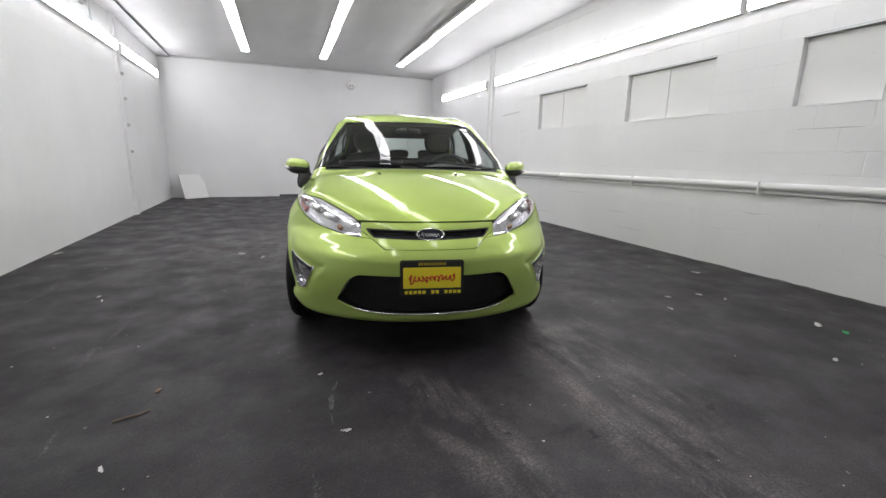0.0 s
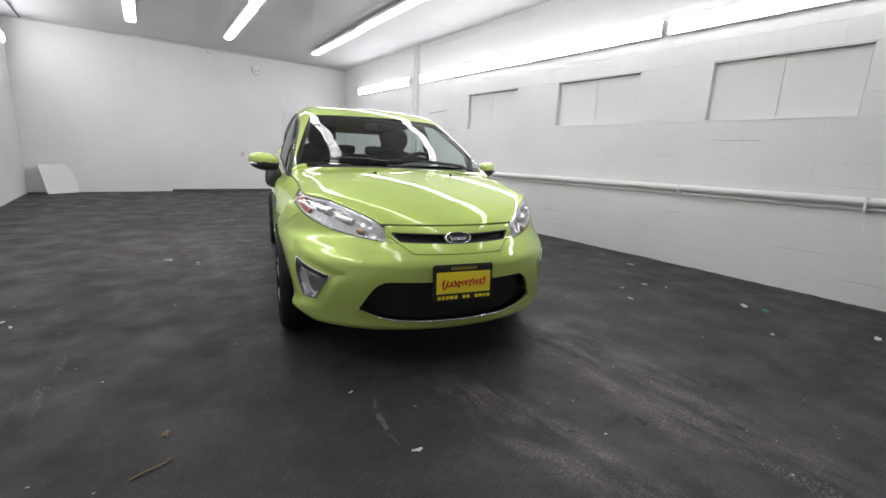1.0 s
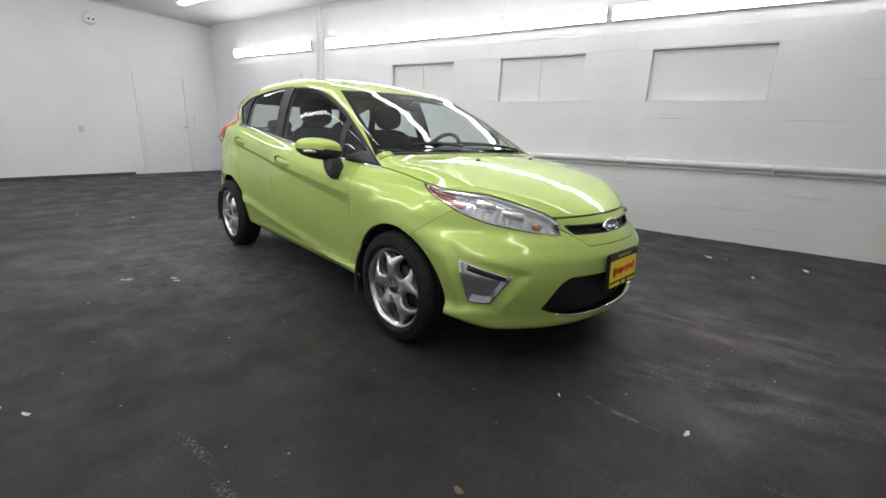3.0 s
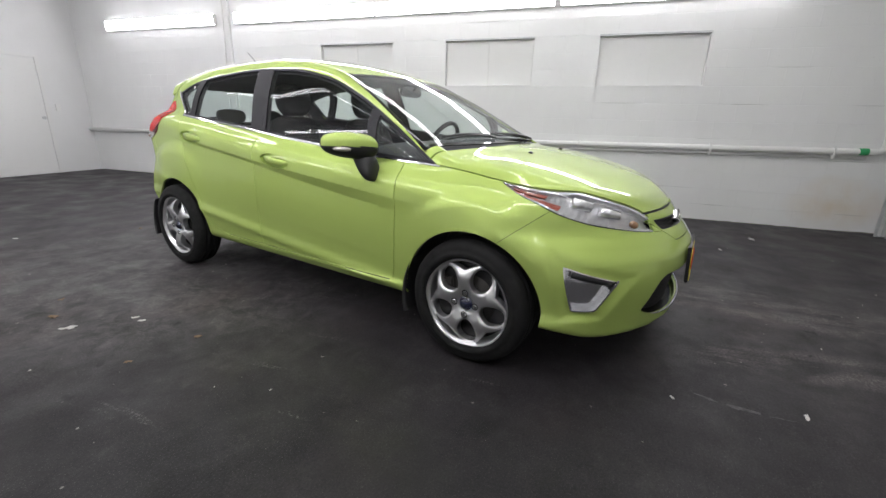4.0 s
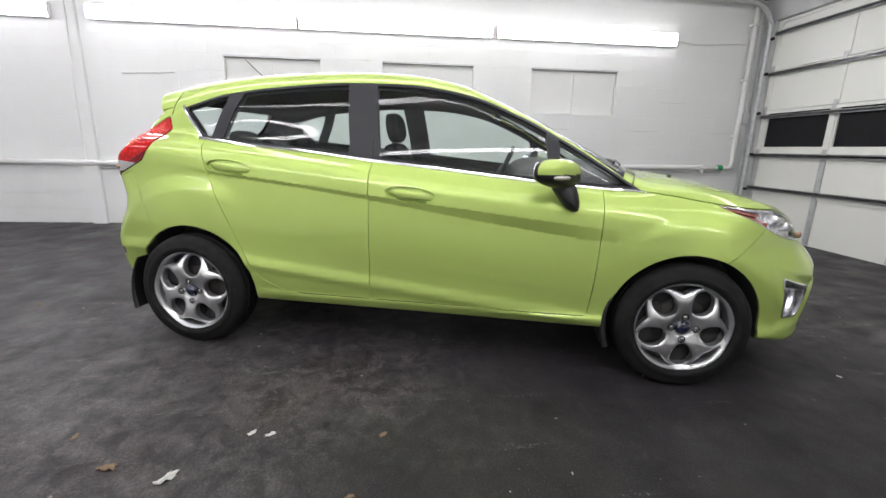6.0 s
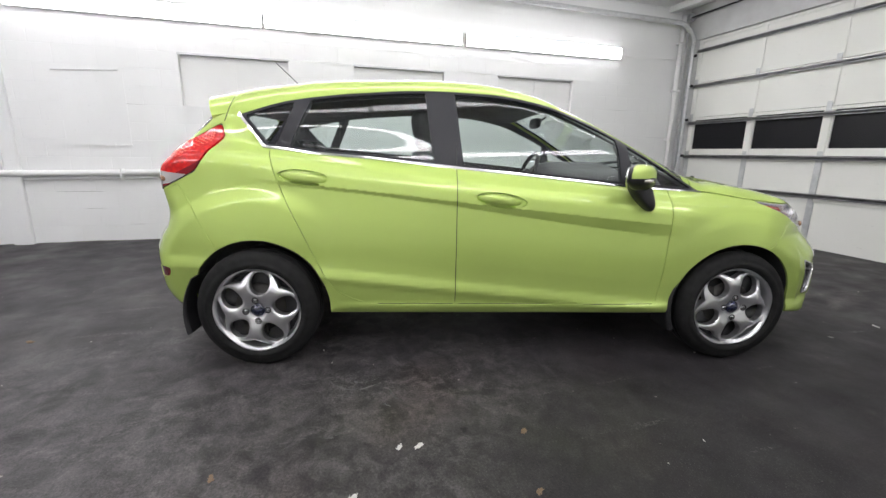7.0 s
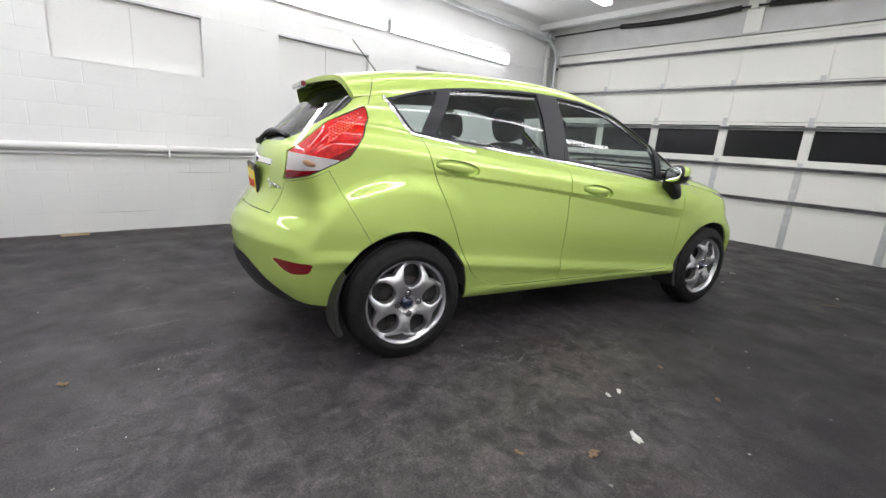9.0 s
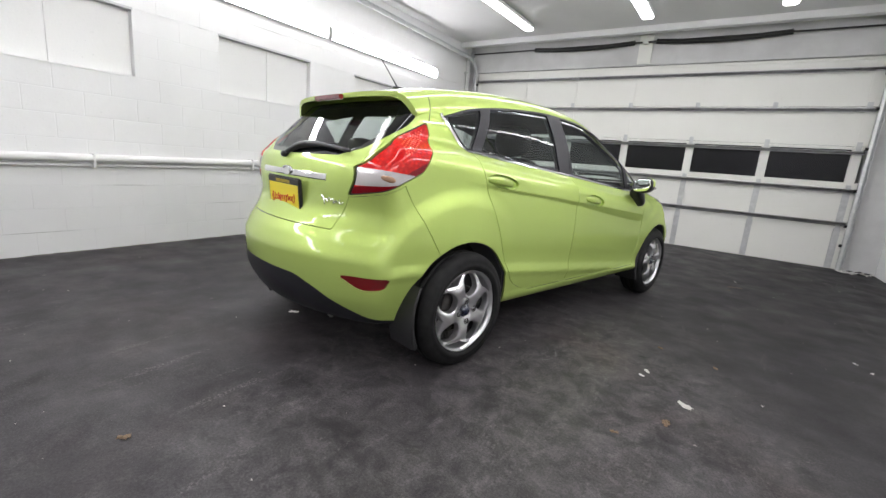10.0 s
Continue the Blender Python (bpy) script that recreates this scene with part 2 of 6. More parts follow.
link(M_RED, ramp(M_RED, facets.outputs["Distance"], (0.1, (0.70, 0.012, 0.010)), (0.7, (0.46, 0.005, 0.006))), shader(M_RED).inputs["Base Color"])
M_DARKRED = material("dark_red_lens", (0.16, 0.006, 0.008), 0.15, Coat_Weight=1.0)
M_LOWRED = material("deep_red_lens", (0.17, 0.004, 0.008), 0.3, Specular_IOR_Level=0.0, Coat_Weight=1.0, Coat_Roughness=0.02)
M_CLEAR = material("clear_lens_silver", (0.58, 0.54, 0.53), 0.22, 0.5, Coat_Weight=1.0)
M_CELL = material("lens_cell", (0.85, 0.09, 0.06), 0.15, Coat_Weight=1.0)
M_BULB = material("amber_bulb", (0.30, 0.17, 0.10), 0.2, Coat_Weight=1.0)
M_AMBER = material("orange_lens", (0.32, 0.075, 0.05), 0.2, Coat_Weight=1.0)
M_MIRROR = material("mirror", (0.85, 0.86, 0.86), 0.02, 1.0)
M_BADGE = material("dark_blue_enamel", (0.008, 0.011, 0.035), 0.25, Coat_Weight=1.0)
M_YELLOW = material("yellow_plate", (0.85, 0.71, 0.03), 0.4)
M_DULLYELLOW = material("dull_yellow", (0.40, 0.30, 0.03), 0.5)
M_REDINK = material("red_ink", (0.55, 0.05, 0.015), 0.5)
M_MESH = material("black_mesh", (0.006, 0.006, 0.007), 0.6)
comb = node(M_MESH, "ShaderNodeTexVoronoi", Scale=70.0)
link(M_MESH, M_MESH.node_tree.nodes.new("ShaderNodeTexCoord").outputs["Object"], comb.inputs["Vector"])
bump(M_MESH, comb.outputs["Distance"], 0.5, 0.006)


def pane_material(name, tint, base=0.07):
    """A thin pane: it lets light straight through and mirrors by Fresnel."""
    m = bpy.data.materials.new(name)
    m.use_nodes = True
    m.node_tree.nodes.remove(shader(m))
    clear = node(m, "ShaderNodeBsdfTransparent", Color=(*tint, 1))
    gloss = node(m, "ShaderNodeBsdfGlossy", Roughness=0.01)
    facing = node(m, "ShaderNodeLayerWeight", Blend=0.5)
    power = node(m, "ShaderNodeMath")
    power.operation = "POWER"
    power.inputs[1].default_value = 5.0
    link(m, facing.outputs["Facing"], power.inputs[0])
    fresnel = node(m, "ShaderNodeMath")
    fresnel.operation = "MULTIPLY_ADD"
    fresnel.inputs[1].default_value, fresnel.inputs[2].default_value = 0.9 - base, base
    link(m, power.outputs[0], fresnel.inputs[0])
    mix = m.node_tree.nodes.new("ShaderNodeMixShader")
    link(m, fresnel.outputs[0], mix.inputs[0])
    link(m, clear.outputs[0], mix.inputs[1])
    link(m, gloss.outputs[0], mix.inputs[2])
    link(m, mix.outputs[0], m.node_tree.nodes["Material Output"].inputs["Surface"])
    return m


M_GLASS = pane_material("tinted_window_glass", (0.80, 0.86, 0.84), 0.040)
M_LENS = pane_material("clear_lens", (0.96, 0.96, 0.97), 0.05)


# ---- mesh helpers ----
def mesh_from(name, bm, mat, smooth=False):
    me = bpy.data.meshes.new(name)
    bm.normal_update()
    bm.to_mesh(me)
    bm.free()
    for m in (mat if isinstance(mat, (list, tuple)) else [mat]):
        me.materials.append(m)
    if smooth:
        me.polygons.foreach_set("use_smooth", [True] * len(me.polygons))
    return me


def part(name, bm, mat, parent=None, label="", smooth=False):
    ob = new(name, mesh_from(name, bm, mat, smooth))
    ob.parent = parent
    return tagged(ob, label)


def box_bm(*boxes, bevel=0.0):
    """Boxes given as (x0, x1, y0, y1, z0, z1), joined in one bmesh."""
    bm = bmesh.new()
    for x0, x1, y0, y1, z0, z1 in boxes:
        m = Matrix.Translation(((x0 + x1) / 2, (y0 + y1) / 2, (z0 + z1) / 2)) @ Matrix.Diagonal((x1 - x0, y1 - y0, z1 - z0, 1))
        bmesh.ops.create_cube(bm, size=1, matrix=m)
    if bevel:
        bmesh.ops.bevel(bm, geom=list(bm.edges), offset=bevel, segments=2, affect="EDGES", clamp_overlap=True)
    return bm


def tube_bm(points, radius, sides=10, closed=False):
    """A round bar along the points."""
    bm = bmesh.new()
    pts = [Vector(p) for p in points]
    rings = []
    for i, p in enumerate(pts):
        a, b = pts[i - 1] if i or closed else p, pts[(i + 1) % len(pts)] if i + 1 < len(pts) or closed else p
        way = (b - a).normalized()
        up = Vector((0, 0, 1)) if abs(way.z) < 0.95 else Vector((1, 0, 0))
        u = way.cross(up).normalized()
        v = u.cross(way).normalized()
        r = radius(i / max(1, len(pts) - 1)) if callable(radius) else radius
        rings.append([bm.verts.new(p + r * (math.cos(t) * u + math.sin(t) * v)) for t in (2 * math.pi * k / sides for k in range(sides))])
    for i in range(len(rings) if closed else len(rings) - 1):
        a, b = rings[i], rings[(i + 1) % len(rings)]
        for k in range(sides):
            bm.faces.new((a[k], a[(k + 1) % sides], b[(k + 1) % sides], b[k]))
    if not closed:
        bm.faces.new(rings[0][::-1])
        bm.faces.new(rings[-1])
    return bm


def moved(bm, m):
    bmesh.ops.transform(bm, matrix=m, verts=list(bm.verts))
    if m.to_3x3().determinant() < 0:
        bmesh.ops.reverse_faces(bm, faces=list(bm.faces))
    return bm


# ---- the room ----
T = 0.25
TOP = 3.45
WINDOWS = ((1.045, 2.236), (3.031, 4.222), (5.017, 6.208))
COURSE, BLOCK = 0.1965, 0.3972
WIN_Z = (8 * COURSE, 11 * COURSE)
tagged(part("floor", box_bm((LEFT - T, RIGHT + T, GATE - T, BACK + T, -0.2, 0)), M_FLOOR), "dark worn painted concrete floor with pale scuffs", "floor", kind="structure")
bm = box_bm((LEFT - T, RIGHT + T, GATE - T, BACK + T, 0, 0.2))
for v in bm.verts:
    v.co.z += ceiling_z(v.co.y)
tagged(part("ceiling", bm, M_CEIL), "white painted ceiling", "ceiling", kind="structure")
west = tagged(part("wall_west", box_bm((LEFT - T, LEFT - 0.0011, GATE - T, BACK + T, 0, TOP)), M_JOINT), "white painted concrete block wall", "wall", kind="structure")
tagged(part("wall_north", box_bm((LEFT, RIGHT, BACK, BACK + T, 0, TOP)), M_PLASTER), "smooth white painted wall with a few stains", "wall", kind="structure")
GX0, GX1, GTOP = -1.40, 4.60, 2.83
tagged(part("wall_south", box_bm((LEFT, GX0, GATE - T, GATE + 0.06, 0, TOP), (GX1, RIGHT, GATE - T, GATE + 0.06, 0, TOP), (GX0, GX1, GATE - T, GATE + 0.06, GTOP, TOP)), M_GREYPAINT),
       "pale grey wall round the garage door", "wall", kind="structure")
cells = [(RIGHT + 0.0011, RIGHT + T, GATE - T, BACK + T, 0, WIN_Z[0]), (RIGHT + 0.0011, RIGHT + T, GATE - T, BACK + T, WIN_Z[1], TOP)]
edges = [GATE - T] + [v for w in WINDOWS for v in w] + [BACK + T]
cells += [(RIGHT + 0.0011, RIGHT + T, a, b, *WIN_Z) for a, b in zip(edges[::2], edges[1::2])]
east = tagged(part("wall_east", box_bm(*cells), M_JOINT), "white painted concrete block wall with three blocked-up windows", "wall", kind="structure")
for n, (a, b) in enumerate(WINDOWS):
    win = part(f"window_{n + 1}", box_bm((RIGHT + 0.065, RIGHT + 0.10, a, b, *WIN_Z)), M_PANEL)
    tagged(win, "blocked-up window recess painted white", "window", "blocked windows", "structure")
    mid = a + (b - a) * 0.5
    for y0, y1 in ((a + 0.014, mid - 0.003), (mid + 0.003, b - 0.014)):
        part("pane", box_bm((RIGHT + 0.055, RIGHT + 0.066, y0, y1, WIN_Z[0] + 0.012, WIN_Z[1] - 0.03), bevel=0.002), M_PANEL, win)
    part("window_head", box_bm((RIGHT - 0.004, RIGHT + 0.062, a - 0.01, b + 0.01, WIN_Z[1] - 0.018, WIN_Z[1] + 0.002), bevel=0.002), M_GREYMETAL, win, "grey metal window head")
    part("window_sill", box_bm((RIGHT - 0.006, RIGHT + 0.06, a, b, WIN_Z[0] - 0.006, WIN_Z[0] + 0.006), bevel=0.002), M_WALL, win)

# columns and beams
tagged(part("pilaster", box_bm((RIGHT - 0.05, RIGHT + 0.006, 7.86, 8.04, 0, 3.26), bevel=0.006), M_WALL), "white painted wall pilaster", "pilaster", kind="structure")
tagged(part("pilaster", box_bm((LEFT - 0.006, LEFT + 0.05, 8.42, 8.60, 0, 3.24), bevel=0.006), M_WALL), "white painted wall pilaster", "pilaster", kind="structure")
# boxed strip; its grey also holds the shade above the wall lamps
bm = box_bm((LEFT, LEFT + 0.26, GATE + 0.06, BACK, -0.035, 0.01), bevel=0.003)
for v in bm.verts:
    v.co.z += ceiling_z(v.co.y)
tagged(part("trim", bm, M_GREYPAINT), "boxed strip between side wall and ceiling, shade put into its grey", "trim", kind="structure")
tagged(part("trim", tube_bm([(LEFT + 0.268, y, ceiling_z(y) - 0.03) for y in (BACK - 0.01, 8.0, 4.0, GATE + 0.1)], 0.007, 6), M_DARKLINE), "dark cable along the ceiling strip", "cable", kind="structure")
tagged(part("trim", box_bm((LEFT, RIGHT, BACK - 0.035, BACK - 0.002, 3.165, 3.20)), M_GREYPAINT), "grey strip between wall and ceiling", "trim", kind="structure")
tagged(part("trim", tube_bm([(RIGHT - 0.012, 8.0, 3.19), (RIGHT - 0.012, 4.7, 3.12)], 0.009, 8), M_FIXTURE), "thin painted conduit under the ceiling", "conduit", kind="structure")
tagged(part("ceiling_beam", moved(box_bm((LEFT, RIGHT, -0.06, 0.06, -0.09, 0.02), bevel=0.004), Matrix.Translation((0, GATE + 0.42, ceiling_z(GATE + 0.42)))), M_CEIL), "white ceiling beam before the garage door", "beam", kind="structure")


# ---- lamps ----
def strip_lamp(label, glow):
    """A twin strip lamp 2.4 m long along y, hanging under z = 0, round its middle."""
    bm = bmesh.new()
    lamp = part("strip_lamp", box_bm((-0.082, 0.082, -1.213, 1.213, -0.051, 0.0), bevel=0.004), M_FIXTURE)
    for s in (-1, 1):
        bm = bmesh.new()
        prof = [(-0.079, -0.052), (-0.072, -0.066), (-0.045, -0.078), (0.045, -0.078), (0.072, -0.066), (0.079, -0.052)]
        y0, y1 = (0.006, 1.215) if s > 0 else (-1.215, -0.006)
        rings = [[bm.verts.new((x, y, z)) for x, z in prof] for y in (y0, y1)]
        for k in range(len(prof)):
            bm.faces.new((rings[0][k], rings[1][k], rings[1][(k + 1) % len(prof)], rings[0][(k + 1) % len(prof)]))
        bm.faces.new(rings[0])
        bm.faces.new(rings[1][::-1])
        bmesh.ops.recalc_face_normals(bm, faces=list(bm.faces))
        part("cover", bm, glow, lamp, "glowing white cover")
        part("end_cap", box_bm((-0.07, 0.07, s * 1.219 - 0.004, s * 1.219 + 0.004, -0.076, -0.004), bevel=0.003), M_FIXTURE, lamp)
    return tagged(lamp, label, "lamp", "strip lamps")


first_lamp = strip_lamp("long fluorescent strip lamp with a glowing white cover", M_LAMP)
ceiling_lamp = strip_lamp("long fluorescent strip lamp hung under the white ceiling", M_CEILLAMP)
first_lamp.matrix_basis = pose(RIGHT - 0.002, 1.52, 2.57, 0, 90, 0)
for y in (4.03, 6.50, 9.36):
    copy_thing(first_lamp, pose(RIGHT - 0.002, y, 2.57, 0, 90, 0))
for y in (2.28, 4.74, 7.20, 9.90):
    copy_thing(first_lamp, pose(LEFT + 0.002, y, 2.73, 0, -90, 0))
SPOTS = [(x + 0.027 * (y - 5.0), y) for x in (-0.045, 1.515, 3.255) for y in (8.735, 6.27, 3.805, 1.34)]
ceiling_lamp.matrix_basis = pose(*SPOTS[0], ceiling_z(SPOTS[0][1]) - 0.03, 0, 0, -1.55)
for x, y in SPOTS[1:]:
    copy_thing(ceiling_lamp, pose(x, y, ceiling_z(y) - 0.03, 0, 0, -1.55))

# ---- garage door ----
gate = tagged(new("garage_door"), "closed white sectional garage door with a row of dark windows", "garage door")
GY = GATE + 0.0
SEAMS = (0.0, 0.615, 1.115, 1.685, 2.20, GTOP)
STILES = (4.555, 3.57, 2.62, 1.64, 0.66, -0.31, -1.31)
for k, (z0, z1) in enumerate(zip(SEAMS, SEAMS[1:])):
    if k == 2:
        section = part("section", box_bm((GX0, GX1, GY - 0.04, GY, z0 + 0.003, 1.205), (GX0, GX1, GY - 0.04, GY, 1.655, z1 - 0.003),
                                         *[(x - 0.055, x + 0.055, GY - 0.04, GY, 1.205, 1.655) for x in STILES]), M_GATE, gate, "white door section with windows")
        for a, b in zip(STILES, STILES[1:]):
            part("pane", box_bm((b + 0.05, a - 0.05, GY - 0.03, GY - 0.022, 1.2, 1.66)), M_DARKPANE, section, "dark window pane")
    else:
        part("section", box_bm((GX0, GX1, GY - 0.04, GY, z0 + 0.003, z1 - 0.003), bevel=0.003), M_GATE, gate, "white door section")
    for x in STILES:
        part("stile", box_bm((x - 0.038, x + 0.038, GY, GY + 0.012, z0 + 0.02, z1 - 0.02), bevel=0.003), M_GREYMETAL if k < 2 else M_GATE, gate, "metal stile")
        if k:
            part("hinge", box_bm((x - 0.028, x + 0.028, GY + 0.012, GY + 0.022, z0 - 0.055, z0 + 0.055), bevel=0.003), M_GREYMETAL, gate, "steel hinge")
    part("seam_lip", box_bm((GX0, GX1, GY, GY + 0.018, z1 - 0.045, z1 - 0.012), bevel=0.004), M_GATE, gate)
for z in (0.645, 1.09, 1.598, 2.15, 2.66):
    part("strut", box_bm((GX0 + 0.02, GX1 - 0.02, GY + 0.012, GY + 0.056, z - 0.015, z + 0.015), (GX0 + 0.02, GX1 - 0.02, GY + 0.050, GY + 0.056, z - 0.024, z + 0.024), bevel=0.003), M_STRUT, gate, "grey steel strut")
part("seal", box_bm((GX0, GX1, GY - 0.03, GY + 0.004, 0.0, 0.012)), M_DARKLINE, gate, "dark rubber floor seal")
for x, s in ((GX1 + 0.02, 1), (GX0 - 0.02, -1)):
    pts = [(x, GY + 0.09, 0.02), (x, GY + 0.09, 2.55)]
    pts += [(x, GY + 0.09 + 0.35 * (1 - math.cos(t)), 2.70 + 0.35 * math.sin(t)) for t in (math.pi / 2 * k / 8 for k in range(1, 9))]
    pts += [(x, 3.12, 3.09)]
    part("track", tube_bm(pts, 0.034, 6), M_GREYMETAL, gate, "galvanised door track")
    part("track_hanger", box_bm((x - 0.02, x + 0.02, 3.07, 3.11, 3.05, 3.27)), M_GREYMETAL, gate, "galvanised hanger")
    part("track_angle", box_bm((x + s * 0.03 - 0.004, x + s * 0.03 + 0.004, GATE + 0.06, GY + 0.14, 0.0, 2.75), bevel=0.001), M_GREYMETAL, gate, "galvanised angle")
    for z in (0.35, 0.62, 1.10, 1.65, 2.16, 2.6):
        part("roller", moved(tube_bm([(x - s * 0.06, GY + 0.085, z), (x + s * 0.015, GY + 0.085, z)], 0.021, 10), Matrix.Identity(4)), M_SPRING, gate)
part("spring_shaft", tube_bm([(GX1 + 0.12, GY + 0.14, 3.16), (GX0 - 0.12, GY + 0.14, 3.16)], 0.013, 8), M_SPRING, gate, "dark steel shaft")
for x0, x1 in ((3.40, 1.70), (1.38, -0.32)):
    n = 110
    coil = part("spring", tube_bm([(x0 + (x1 - x0) * k / 20, GY + 0.14, 3.16 - 0.035 * math.sin(math.pi * k / 20)) for k in range(21)], 0.036, 12), M_SPRING, gate, "black torsion spring")
    for k in range(n // 2):
        if k % 2:
            continue
        x = x0 + (x1 - x0) * (k + 0.5) / (n // 2)
        part("coil", tube_bm([(x, GY + 0.14 + 0.038 * math.cos(t), 3.16 - 0.035 * math.sin(math.pi * (x - x0) / (x1 - x0)) + 0.038 * math.sin(t)) for t in (2 * math.pi * j / 10 for j in range(10))], 0.006, 4, True), M_SPRING, coil)
part("centre_bracket", box_bm((1.44, 1.64, GATE + 0.06, GATE + 0.085, GTOP + 0.02, 3.28), (1.50, 1.58, GATE + 0.08, GY + 0.17, 3.13, 3.19), bevel=0.003), M_GATE, gate, "painted centre bracket")
for x in (GX1 + 0.10, GX0 - 0.10):
    part("cable_drum", moved(tube_bm([(x - 0.03, GY + 0.14, 3.16), (x + 0.03, GY + 0.14, 3.16)], 0.06, 16), Matrix.Identity(4)), M_GREYMETAL, gate, "cast cable drum")

# ---- pipes on the block wall ----
pipe = tagged(new("heating_pipe"), "white painted wall pipe rising beside the garage door", "pipe")
bend = [(RIGHT - 0.055, -0.72 - 0.07 * math.sin(t), 0.90 + 0.07 - 0.07 * math.cos(t)) for t in (math.pi / 2 * k / 6 for k in range(7))]
part("main_run", tube_bm([(RIGHT - 0.055, BACK - 0.02, 0.78), (RIGHT - 0.055, 7.5, 0.80), (RIGHT - 0.055, 3.0, 0.86)] + bend + [(RIGHT - 0.055, -0.79, 3.20)], 0.034, 12), M_PIPE, pipe, "thick painted pipe", True)
part("thin_run", tube_bm([(RIGHT - 0.03, 7.85, 0.735), (RIGHT - 0.03, 3.0, 0.795), (RIGHT - 0.03, -0.66, 0.835)], 0.013, 8), M_PIPE, pipe, "thin painted pipe", True)
for y in (6.9, 5.4, 3.9, 2.35, 0.85, -0.35):
    z = 0.80 + 0.06 * (7.5 - y) / 4.5 * (y > 3) + (0.86 - 0.80 + 0.04 * (3 - y) / 3.7) * (y <= 3)
    part("clamp", box_bm((RIGHT - 0.093, RIGHT + 0.004, y - 0.009, y + 0.009, z - 0.082, z + 0.039), bevel=0.003), M_PIPE, pipe, "painted pipe clamp")
for z in (1.35, 2.1, 2.8):
    part("clamp", box_bm((RIGHT - 0.092, RIGHT + 0.004, -0.835, -0.745, z - 0.016, z + 0.016), bevel=0.003), M_PIPE, pipe, "painted pipe clamp")
part("label", tube_bm([(RIGHT - 0.055, -0.57, 0.899), (RIGHT - 0.055, -0.65, 0.902)], 0.0375, 12), M_GREEN, pipe, "green pipe label")
conduit = tagged(part("conduit", tube_bm([(RIGHT - 0.02, -0.90, 3.2), (RIGHT - 0.02, -0.90, 1.62)], 0.012, 8), M_PIPE), "thin painted conduit ending at a switch box", "conduit")
part("junction_box", box_bm((RIGHT - 0.05, RIGHT - 0.002, -0.95, -0.86, 1.52, 1.66), bevel=0.004), M_PIPE, conduit, "small painted box")
tagged(part("conduit", tube_bm([(RIGHT - 0.065, 7.95, 3.2), (RIGHT - 0.065, 7.95, 2.55), (RIGHT - 0.065, 7.99, 1.6), (RIGHT - 0.065, 7.99, 0.84)], 0.010, 8), M_PIPE), "thin painted conduit on the pilaster", "conduit")
patch = tagged(part("patched_opening", box_bm((RIGHT - 0.004, RIGHT + 0.01, 6.775, 7.40, 1.125, 1.895), bevel=0.003), M_WALL), "old opening filled flush and painted white", "wall patch", kind="structure")
part("lintel", moved(box_bm((RIGHT - 0.016, RIGHT + 0.004, -0.31, 0.31, -0.006, 0.006), bevel=0.003), Matrix.Translation((0, 7.13, 1.912)) @ Matrix.Rotation(radians(-3), 4, "X")), M_GREYPAINT, patch, "thin grey lintel edge")
part("ledge", box_bm((RIGHT - 0.017, RIGHT + 0.004, 6.77, 7.40, 1.108, 1.124), (RIGHT - 0.024, RIGHT + 0.004, 6.93, 7.02, 1.104, 1.126), bevel=0.004), M_WALL, patch, "rough painted ledge")
# a tan stain at the wall foot, added as a thin board
tagged(part("tan_stain", box_bm((4.70, 4.755, 6.10, 6.31, 0.0, 0.016), bevel=0.003), M_TAN), "pale tan stain at the wall foot, built as a thin board", "wood offcut")
tagged(part("cable", tube_bm([(RIGHT - 0.03, 0.28, 2.57), (RIGHT - 0.012, 0.0, 2.53), (RIGHT - 0.012, -0.5, 2.56), (RIGHT - 0.02, -0.88, 2.58)], 0.005, 6), M_PIPE), "thin white cable from the lamp", "cable")

# ---- back wall ----
door = tagged(part("door_1", box_bm((3.15, 4.04, BACK - 0.012, BACK + 0.01, 0.012, 1.97), bevel=0.003), M_PANEL), "closed flush door painted white", "door", kind="structure")
part("door_frame", box_bm((3.09, 3.14, BACK - 0.022, BACK + 0.01, 0, 2.03), (4.05, 4.10, BACK - 0.022, BACK + 0.01, 0, 2.03), (3.14, 4.05, BACK - 0.022, BACK + 0.01, 1.98, 2.03), bevel=0.002), M_PANEL, door)
part("door_knob", moved(tube_bm([(3.98, BACK - 0.012, 0.98), (3.98, BACK - 0.03, 0.98), (3.98, BACK - 0.06, 0.98)], lambda t: 0.014 + 0.016 * t, 12), Matrix.Identity(4)), M_GREYMETAL, door, "steel door knob")
tagged(part("light_switch", box_bm((4.215, 4.29, BACK - 0.03, BACK + 0.002, 1.10, 1.225), bevel=0.004), M_FIXTURE), "small white light switch on the wall", "switch")
tagged(part("socket", box_bm((2.07, 2.15, BACK - 0.012, BACK + 0.002, 0.83, 0.95), bevel=0.004), M_GREYPAINT), "painted-over socket on the white wall", "socket")
alarm = tagged(part("siren", moved(tube_bm([(0, 0.05, 0), (0, -0.02, 0), (0, -0.05, 0)], lambda t: 0.115 - 0.035 * t, 20), Matrix.Translation((2.51, BACK - 0.05, 2.865))), M_FIXTURE), "round white alarm sounder on the wall", "alarm")
for x in (2.475, 2.545):
    part("sound_hole", tube_bm([(x, BACK - 0.095, 2.845), (x, BACK - 0.103, 2.845)], 0.018, 12), M_DARKLINE, alarm)
tagged(part("sensor", box_bm((1.47, 1.58, BACK - 0.07, BACK + 0.002, 3.09, 3.16), bevel=0.008), M_FIXTURE), "small white sensor under the ceiling", "sensor")
